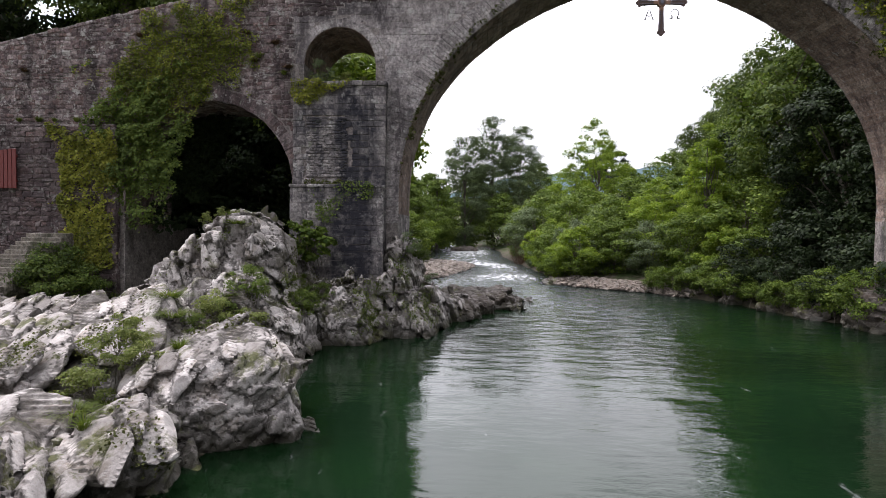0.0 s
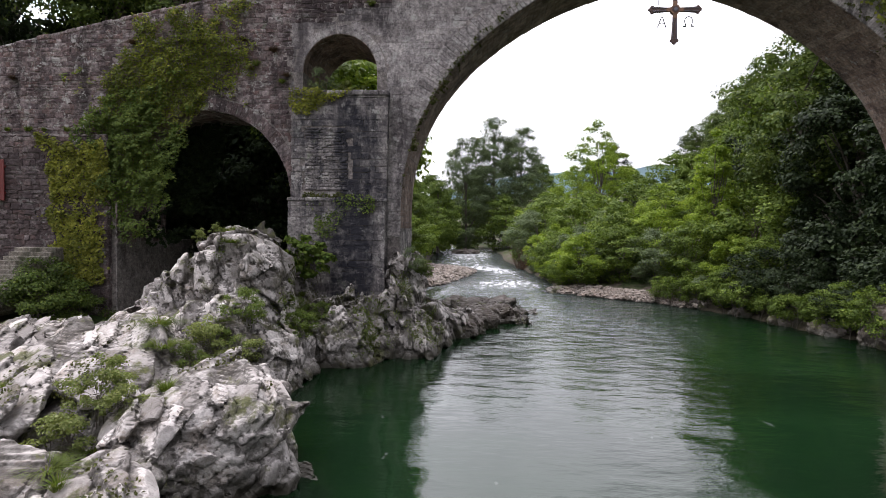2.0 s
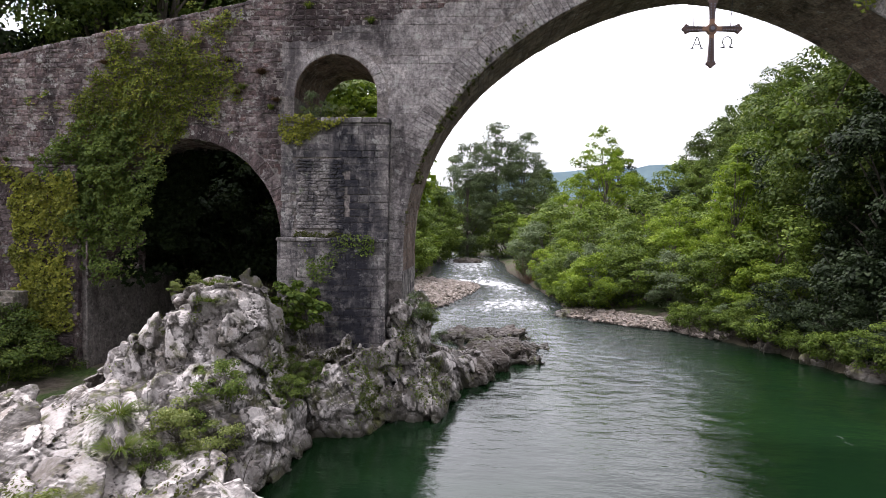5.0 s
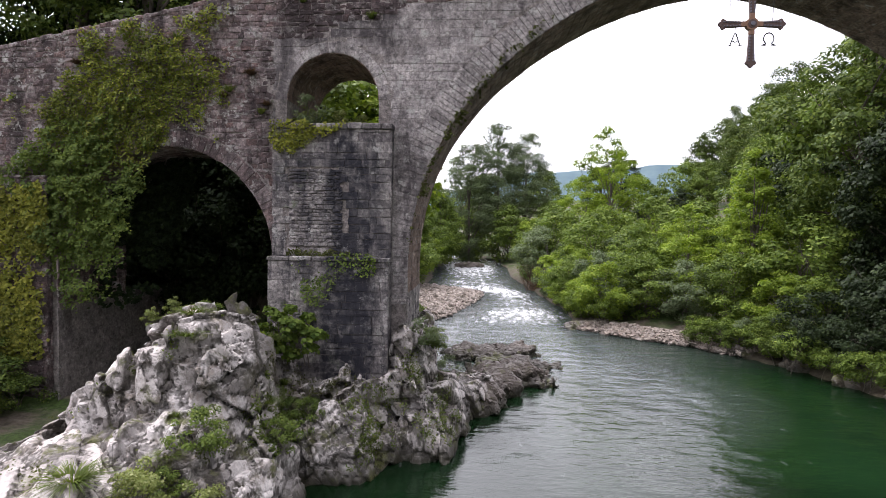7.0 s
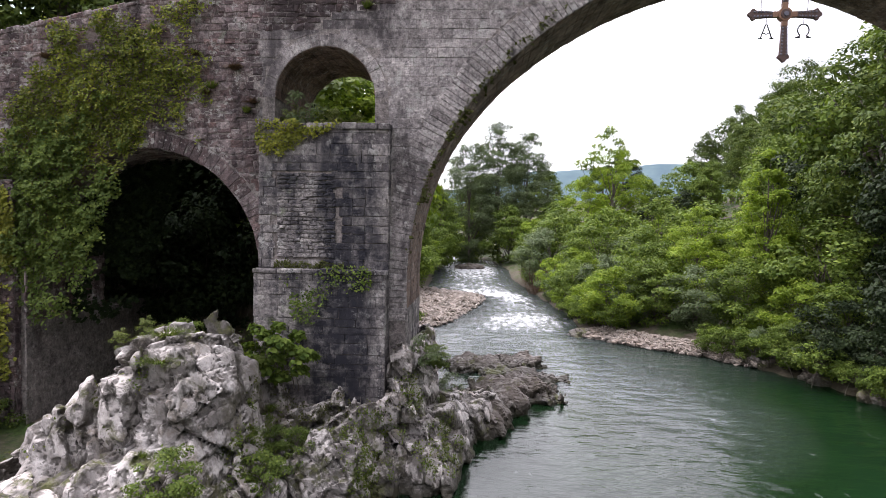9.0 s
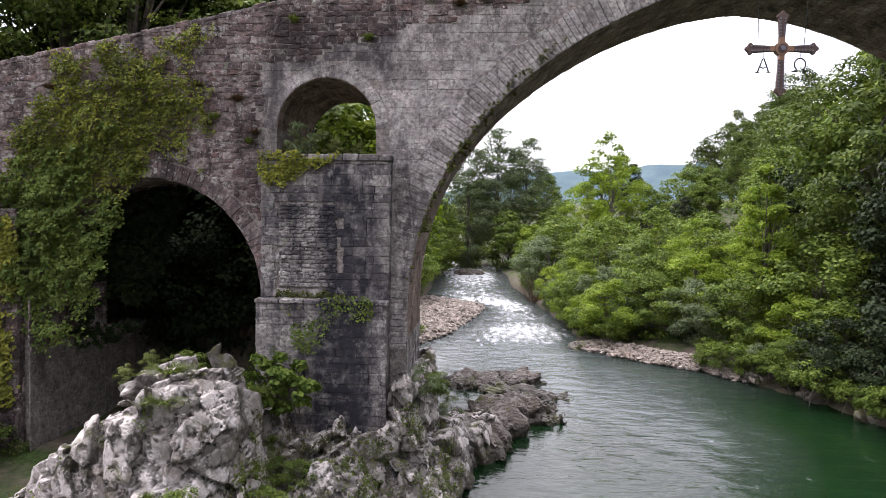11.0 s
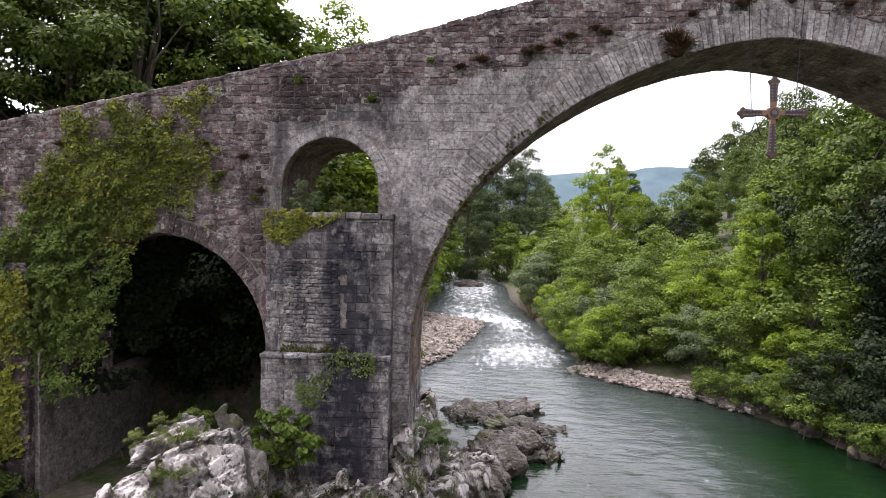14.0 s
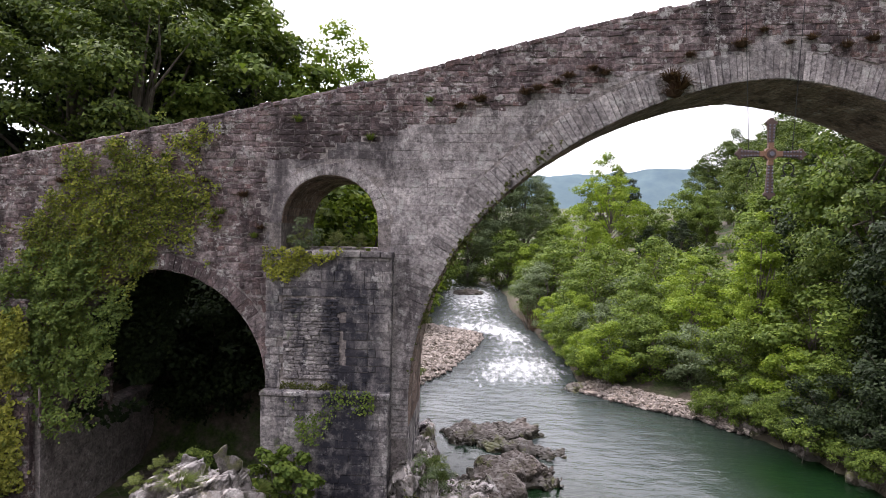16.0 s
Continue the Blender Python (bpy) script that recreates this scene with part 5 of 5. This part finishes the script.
toss(grass, [(-8.6, 16.6), (-9.2, 18.2), (-7.0, 23.1), (-9.2, 18.6), (-10.4, 12.6), (-7.4, 10.3), (-8.8, 19.8), (-7.0, 13.0), (-9.0, 22.6), (-7.7, 24.6)], "grass on the rocks", 0.08, (0.5, 1.0))
toss(dry, [(4.5, 26.78, 17.35), (4.75, 26.78, 17.1), (4.6, 26.76, 16.85)], "dry clumps on the bridge", 0.1, (1.5, 2.0))
toss(dry, [(2.4, 26.84, 17.6), (2.0, 26.84, 17.75), (1.2, 26.84, 17.5), (0.2, 26.84, 17.1), (-0.2, 26.84, 16.95), (0.8, 26.84, 17.3), (-1.7, 26.85, 16.7), (-2.4, 26.85, 16.5), (6.7, 26.84, 18.5), (5.1, 26.84, 18.2), (8.2, 26.84, 18.6), (8.9, 26.84, 18.75), (10.0, 26.84, 18.5), (10.8, 26.84, 18.7), (7.4, 26.84, 19.0), (-10.8, 26.85, 12.6), (-9.2, 26.85, 12.3), (-16.4, 26.85, 13.8), (-22.2, 26.85, 12.2), (-9.8, 26.85, 13.4), (-11.2, 26.85, 13.9)], "dry clumps on the bridge", 0.12, (0.6, 1.25))
toss(grass, [(-21.4, 26.75, 9.7), (-20.6, 26.75, 9.7), (-19.5, 26.75, 9.7), (-22.4, 26.75, 9.7), (-9.4, 26.82, 11.9), (-10.6, 26.82, 12.7), (-7.8, 26.75, 11.5), (-5.4, 26.75, 11.5), (-7.9, 26.9, 15.9), (-5.4, 26.85, 15.3), (-3.4, 26.85, 16.6), (-12.6, 26.85, 14.6)], "grass on the bridge", 0.03, (0.35, 0.8))

def cliff_plants(name, label, origin, way, spans, tries, material, leaf, seed, high):
    """Grass and leaves that cling to the rock where damp seams run, found by casting rays at it."""
    rng = np.random.default_rng(seed)
    pts, outs = [], []
    for i in range(tries):
        o = Vector([rng.uniform(*s) if s else c for s, c in zip(spans, origin)])
        hit, n, _, _ = ROCKS.ray_cast(o, Vector(way).normalized())
        if hit is None or hit.z < 0.45:
            continue
        damp = noise.fractal(Vector((hit.x * 0.55 + seed, hit.y * 0.55, hit.z * 0.22)), 1.0, 2.0, 4) + 0.25 * noise.fractal(hit * 2.0, 1.0, 2.0, 3)
        if damp < high:
            continue
        if n.dot(Vector(way)) > 0:
            n = -n
        for k in range(6):
            pts.append(hit + n * rng.uniform(0.0, 0.09) + Vector(rng.normal(size=3)) * 0.07)
            outs.append(n + Vector((0, 0, 0.4)))
    v, f = leaves(np.array(pts), np.array(outs), leaf, rng, 0.4, 0.9)
    tagged(new(name, np_mesh(name, v, f, material)), label, "plants", kind="stuff")


cliff_plants("cliff_grass", "grass and moss clinging to the damp limestone cliff", (0, 0, 0), (-1, 0.25, -0.05), (None, (15, 26.5), (0.5, 5.5)), 5000, M_GRASS, 0.07, 3, 0.24)
cliff_plants("cliff_moss", "dark moss on the limestone above the water", (0, 2, 0), (-0.15, 1, -0.05), ((-13, -2), None, (0.5, 5.5)), 5000, M_MOSS, 0.07, 5, 0.22)
fig = make_tree("fig_bush", "large-leaved green bush at the foot of the pier", 1.7, 0.95, 0.0, 900, 0.2, M_LEAF_MID, 41, 16, top=0.3, trunk=0.03, stems=3, lean=0.1)
low = make_tree("rock_shrub", "small green shrub growing between the rocks", 1.1, 0.7, 0.0, 2600, 0.055, M_LEAF_PALE, 42, 22, top=0.4, trunk=0.02, stems=4, lean=0.1)
low_dark = make_tree("rock_shrub", "small dark green shrub in a cleft of the rocks", 1.0, 0.7, 0.0, 2600, 0.055, M_IVY_GREEN, 43, 22, top=0.4, trunk=0.02, stems=4, lean=0.1)
fern = make_tree("rock_shrub", "grey-green shrub at the foot of the bridge", 1.2, 0.7, 0.0, 1400, 0.06, M_LEAF_GREY, 44, 22, top=0.4, trunk=0.02, stems=4, lean=0.1)
toss(fig, [(-8.15, 25.35, 3.75), (-7.6, 25.5, 3.3)], "bushes at the pier", 0.1, (0.85, 1.1))
toss(low, [(-8.3, 12.7), (-8.6, 12.2), (-7.8, 12.5), (-8.5, 18.0), (-7.6, 18.2)], "shrubs on the rocks", 0.1, (0.85, 1.35))
toss(low, [(-9.9, 23.9), (-10.7, 23.3), (-9.3, 25.5), (-11.2, 12.0), (-11.0, 22.6)], "shrubs on the rocks", 0.1, (0.35, 0.55))
toss(low_dark, [(-8.4, 18.5), (-8.0, 19.3), (-7.0, 23.6), (-7.4, 24.3), (-3.3, 27.6), (-3.1, 28.0), (-8.4, 16.6), (-7.0, 22.2), (-6.6, 23.6), (-9.6, 26.0), (-10.4, 24.6)], "shrubs on the rocks", 0.15, (0.75, 1.2))
toss(fern, [(-2.9, 29.6), (-2.6, 30.4), (-3.4, 26.6), (-7.75, 27.2, 11.45)], "shrubs on the rocks", 0.1, (0.7, 1.1))
wall_bush = make_tree("wall_shrub", "dense green shrub below the approach wall", 2.6, 1.5, 0.0, 4200, 0.10, M_LEAF_DEEP, 45, 30, top=0.3, trunk=0.03, stems=4, lean=0.1)
toss(wall_bush, [(-19.2, 25.5, 1.5), (-18.4, 25.4, 0.8), (-19.0, 24.3, 0.9), (-17.9, 25.8, 0.4)], "shrubs below the wall", 0.1, (0.8, 1.15))
toss(low, [(-6.6, 27.6, 11.45), (-5.9, 28.2, 11.45), (-8.0, 27.6, 11.45)], "plants in the flood opening", 0.05, (0.6, 0.9))
bank_bush = make_tree("bank_shrub", "trailing green shrub on the rocky bank", 1.8, 1.3, 0.0, 2200, 0.11, M_LEAF_MID, 46, 26, top=0.3, trunk=0.03, stems=4, lean=0.1)
toss(bank_bush, [(19.2, 31.2, 1.4), (19.9, 30.0, 2.2), (18.5, 34.6, 0.4), (18.2, 36.6, 0.3), (20.6, 28.6, 2.4), (16.3, 43.2, 0.3), (15.2, 45.3, 0.4), (19.3, 32.8, 0.9), (13.8, 47.3, 0.7), (-6.8, 50.6, 0.5), (-7.4, 53, 0.6), (-8.0, 55.5, 0.6)] + [(float(np.interp(y, RIGHT_Y, RIGHT_X)) + R.uniform(0.2, 1.6), y, 0.35) for y in np.arange(29.5, 47, 0.95)] + [(float(np.interp(y, RIGHT_Y, RIGHT_X)) + R.uniform(1.0, 2.2), y, 0.7) for y in np.arange(52, 92, 2.2)], "shrubs on the far bank", 0.1, (0.8, 1.25))
for ob in (fig, low, low_dark, fern, wall_bush, bank_bush, grass, mat_grass, dry):
    drop_original(ob)


def bare_bush():
    rng = np.random.default_rng(8)
    pieces = []
    for i in range(46):
        a, tilt = rng.uniform(0, 6.28), rng.uniform(0.1, 0.7)
        long = rng.uniform(2.2, 4.2)
        p0 = np.array((rng.normal() * 0.5, rng.normal() * 0.5, -0.2))
        d = np.array((math.cos(a) * tilt, math.sin(a) * tilt, 1.0))
        mid = p0 + d * long * 0.5 + rng.normal(size=3) * 0.12
        pieces.append(tube([p0, mid, p0 + d * long * 0.95 + rng.normal(size=3) * 0.3], (0.035, 0.022, 0.006), 4))
    v, f = joined(pieces)
    ob = new("bare_bush", np_mesh("bare_bush", v, f, M_DRY, True))
    ob.location = (5.0, 78, 0.3)
    tagged(ob, "leafless brown thicket at the water's edge", "bush")


bare_bush()


# ---- stones of the shore ----
def cobble(rng, size):
    a = (1 + 5 ** 0.5) / 2
    v = np.array([(-1, a, 0), (1, a, 0), (-1, -a, 0), (1, -a, 0), (0, -1, a), (0, 1, a), (0, -1, -a), (0, 1, -a), (a, 0, -1), (a, 0, 1), (-a, 0, -1), (-a, 0, 1)]) / 1.9
    v = v * (1 + 0.18 * rng.normal(size=(12, 1))) * size * rng.uniform((0.7, 0.55, 0.35), (1.3, 1.0, 0.65))
    return v @ np.array(Euler((rng.normal() * 0.25, rng.normal() * 0.25, rng.uniform(0, 6.28))).to_matrix()).T


ICO = np.array([(0, 11, 5), (0, 5, 1), (0, 1, 7), (0, 7, 10), (0, 10, 11), (1, 5, 9), (5, 11, 4), (11, 10, 2), (10, 7, 6), (7, 1, 8), (3, 9, 4), (3, 4, 2), (3, 2, 6), (3, 6, 8), (3, 8, 9), (4, 9, 5), (2, 4, 11), (6, 2, 10), (8, 6, 7), (9, 8, 1)])
M_COBBLE = stone_material("river_cobbles", [(0.12, 0.10, 0.085), (0.23, 0.20, 0.175), (0.17, 0.145, 0.125), (0.30, 0.27, 0.24), (0.19, 0.155, 0.13)], (0.09, 0.08, 0.06), 0.3)


def shingle(name, label, count, where, size, seed):
    rng = np.random.default_rng(seed)
    spots = np.array([where(rng) for i in range(count)])
    z = ground_height(spots[:, 0], spots[:, 1])
    pieces = [(cobble(rng, rng.uniform(*size)) + (x, y, h + 0.06), ICO) for (x, y), h in zip(spots, z) if h > -0.25]
    v, f = joined(pieces)
    tagged(new(name, np_mesh(name, v, f, M_COBBLE)), label, "stones", kind="stuff")


def bar_spot(rng):
    y = rng.uniform(48, 79)
    return float(np.interp(y, LEFT_Y, LEFT_X)) - 8.5 * rng.uniform(-0.06, 1) ** 1.0, y


def strip_spot(rng):
    y = rng.uniform(43.5, 53.5)
    wide = 2.6
    return float(np.interp(y, RIGHT_Y, RIGHT_X)) + wide * rng.uniform(-0.25, 1), y


shingle("gravel_bar", "bar of pale river cobbles below the rapids", 4200, bar_spot, (0.10, 0.34), 3)
shingle("shore_cobbles", "strip of brown cobbles along the far bank", 1700, strip_spot, (0.08, 0.36), 4)
for k, (x, y, r, h) in enumerate(((20.3, 30.6, 1.5, 2.3), (19.0, 34.2, 0.9, 0.7), (18.0, 37.2, 0.7, 0.5), (15.6, 44.3, 0.8, 0.5), (21.2, 28.2, 1.8, 2.6), (17.0, 40.6, 0.6, 0.4))):
    m = rock_mesh("bank_rock", [Mass(x, y, 0.0, r, r * 0.9, h, 20 * k)], 0.1, 60 + k, 0.9, -0.6, material=M_RIVER_ROCK)
    tagged(new("bank_rock", m), "brown mossy rock on the far bank", "rock", "rocks on the far bank")


# ---- the hanging cross ----
M_CROSS = plain("patinated_bronze", (0.13, 0.085, 0.075), 0.55, 0.35, 0.5, 30)
M_STUD = plain("grey_blue_studs", (0.17, 0.17, 0.21), 0.45, 0.2, 0.4, 40)
M_PLATE = plain("worn_copper_plate", (0.30, 0.17, 0.11), 0.5, 0.3, 0.4, 40)
M_IRON = plain("dark_iron", (0.03, 0.03, 0.032), 0.6, 0.6, 0.3, 40)
CROSS = (7.68, 26.72, 14.92)
cross = empty("hanging_cross", *CROSS)
tagged(cross, "jewelled bronze cross with letters hung under the arch on wires", "cross")


def slab_bm(points, thick, bevel=0.02):
    bm = bmesh.new()
    front = [bm.verts.new((x, -thick / 2, z)) for x, z in points]
    back = [bm.verts.new((x, thick / 2, z)) for x, z in points]
    bm.faces.new(front)
    bm.faces.new(back[::-1])
    for i in range(len(points)):
        k = (i + 1) % len(points)
        bm.faces.new((front[k], front[i], back[i], back[k]))
    bmesh.ops.recalc_face_normals(bm, faces=bm.faces)
    bmesh.ops.bevel(bm, geom=[e for e in bm.edges], offset=bevel, segments=1, affect="EDGES")
    return bm


def turned(bm, degrees):
    bmesh.ops.rotate(bm, cent=(0, 0, 0), matrix=Matrix.Rotation(radians(degrees), 3, "Y"), verts=bm.verts)
    return bm


def lobes(cx, cz, r):
    """Three round lobes at the end of an arm that points up."""
    pts = []
    for ox, oz, a0, a1 in ((0.12, 0.0, -60, 100), (0.0, 0.1, 30, 150), (-0.12, 0.0, 80, 240)):
        pts += [(cx + ox + r * math.cos(radians(a)), cz + oz + r * math.sin(radians(a))) for a in np.linspace(a0, a1, 6)]
    return pts


for angle, reach in ((0, 1.13), (90, 1.08), (180, 1.43), (270, 1.08)):
    arm = part("arm", turned(slab_bm([(-0.075, 0.1), (0.075, 0.1), (0.13, reach - 0.2), *lobes(0, reach - 0.13, 0.07), (-0.13, reach - 0.2)], 0.1), angle), M_CROSS, cross)
    part("plate", turned(slab_bm([(-0.085, 0.2), (0.085, 0.2), (0.09, 0.36), (-0.09, 0.36)], 0.12, 0.01), angle), M_PLATE, arm)
    z = 0.42
    while z < reach - 0.12:
        for sx in (-0.06, 0.06):
            bm = bmesh.new()
            bmesh.ops.create_icosphere(bm, subdivisions=1, radius=0.034)
            bmesh.ops.translate(bm, vec=(sx * (0.8 + 0.4 * z), -0.055, z), verts=bm.verts)
            part("stud", turned(bm, angle), M_STUD, arm)
        z += 0.1


def disc_bm(radius, y0, y1, n=28):
    bm = bmesh.new()
    bmesh.ops.create_cone(bm, cap_ends=True, segments=n, radius1=radius, radius2=radius * 0.96, depth=y1 - y0)
    bmesh.ops.rotate(bm, cent=(0, 0, 0), matrix=Matrix.Rotation(radians(90), 3, "X"), verts=bm.verts)
    bmesh.ops.translate(bm, vec=(0, (y0 + y1) / 2, 0), verts=bm.verts)
    return bm


boss = part("boss", disc_bm(0.215, -0.08, 0.08), M_PLATE, cross)
part("boss_ring", disc_bm(0.15, -0.1, 0.0), M_CROSS, boss)
part("jewel", disc_bm(0.075, -0.13, 0.0, 16), M_STUD, boss)


def bar(a, b, r, n=6):
    v, f = tube([a, ((a[0] + b[0]) / 2, (a[1] + b[1]) / 2, (a[2] + b[2]) / 2), b], (r, r, r), n)
    return v, f


def bars_part(name, bars, material, parent, label=""):
    v, f = joined(bars)
    return child(name, np_mesh(name, v, f, material, True), parent, label)


AX, OX, LZ = -0.53, 0.58, -0.72
bars_part("letter_alpha", [bar((AX - 0.17, 0, LZ), (AX - 0.02, 0, LZ + 0.42), 0.02), bar((AX + 0.17, 0, LZ), (AX + 0.02, 0, LZ + 0.42), 0.02), bar((AX - 0.1, 0, LZ + 0.17), (AX, 0, LZ + 0.12), 0.016), bar((AX + 0.1, 0, LZ + 0.17), (AX, 0, LZ + 0.12), 0.016), bar((AX - 0.23, 0, LZ), (AX - 0.11, 0, LZ), 0.018), bar((AX + 0.11, 0, LZ), (AX + 0.23, 0, LZ), 0.018), bar((AX, 0, LZ + 0.42), (AX, 0, LZ + 0.68), 0.008)], M_IRON, cross, "iron letter alpha")
ring_pts = [(OX + 0.17 * math.sin(radians(a)), 0, LZ + 0.24 + 0.19 * math.cos(radians(a))) for a in np.linspace(-150, 150, 15)]
omega = [bar(p, q, 0.02) for p, q in zip(ring_pts[:-1], ring_pts[1:])]
omega += [bar(ring_pts[0], (OX - 0.2, 0, LZ + 0.02), 0.02), bar(ring_pts[-1], (OX + 0.2, 0, LZ + 0.02), 0.02), bar((OX - 0.24, 0, LZ + 0.02), (OX - 0.09, 0, LZ + 0.02), 0.02), bar((OX + 0.09, 0, LZ + 0.02), (OX + 0.24, 0, LZ + 0.02), 0.02), bar((OX, 0, LZ + 0.43), (OX, 0, LZ + 0.68), 0.008)]
bars_part("letter_omega", omega, M_IRON, cross, "iron letter omega")
for sx, tx in ((-0.68, -0.95), (0.68, 0.92)):
    bars_part("wire", [bar((sx, 0, 0.1), (tx, 0.02, float(parapet_top(CROSS[0] + tx)) - CROSS[2]), 0.011)], M_IRON, cross, "thin suspension wire")


# ---- beside the approach wall ----
M_RED = plain("red_painted_wood", (0.16, 0.022, 0.018), 0.6, 0.0, 0.5, 20)
gate = empty("red_gate", -23.3, 26.5, 6.45)
tagged(gate, "dark red slatted wooden gate in the wall", "gate")
for i in range(9):
    part("plank", box_bm(-0.98 + 0.215 * i, -0.98 + 0.215 * i + 0.19, -0.02, 0.03, 0.0, 1.85 + 0.04 * math.sin(i), 0.008), M_RED, gate)
for z in (0.3, 1.5):
    part("rail", box_bm(-0.98, 0.95, 0.032, 0.08, z, z + 0.1, 0.008), M_RED, gate)
M_STEP = stone_material("mossy_steps", [(0.15, 0.135, 0.115), (0.22, 0.2, 0.17)], (0.05, 0.05, 0.03), 0.5, 0.7)
stairs = empty("stone_stairs", -21.2, 23.6, 1.85)
tagged(stairs, "narrow mossy stone steps up to the wall", "stairs")
for i in range(13):
    part("step", box_bm(-1.5 + 0.1 * i, 0.5 + 0.1 * i, 0.2 * i, 3.2, 0.19 * i - 0.4, 0.19 * (i + 1), 0.02), M_STEP, stairs)


# ---- far hills ----
def hills():
    n = Nodes("haze_glow_hillside")
    n.world_position()
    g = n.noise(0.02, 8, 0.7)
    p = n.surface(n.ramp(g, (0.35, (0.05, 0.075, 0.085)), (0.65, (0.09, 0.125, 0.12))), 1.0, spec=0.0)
    # faint blue emission puts the haze of distance into the hills' own colour
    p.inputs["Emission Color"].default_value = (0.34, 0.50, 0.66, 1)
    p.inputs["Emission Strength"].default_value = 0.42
    for name, dist, tall, seed, spread_x in (("backdrop", 1900, 262, 2.0, 3200), ("backdrop", 1250, 70, 7.0, 2600)):
        xs = np.linspace(-spread_x, spread_x, 260)
        rows = []
        for k in range(14):
            t = k / 13
            ridge = np.array([0.75 + 0.5 * noise.fractal(Vector((x * 0.0011 + seed, k * 0.05, seed)), 1.0, 2.0, 6) for x in xs])
            shape = np.exp(-((xs - 780 * dist / 1900) / (dist * 0.42)) ** 2) * 0.65 + 0.42
            rows.append(np.stack([xs, dist + 420 * t + 0 * xs, -6 + tall * math.sin(t * math.pi / 2) * ridge * shape], 1))
        v = np.concatenate(rows)
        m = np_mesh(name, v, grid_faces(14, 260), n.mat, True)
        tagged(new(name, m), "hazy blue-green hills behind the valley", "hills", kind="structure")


hills()
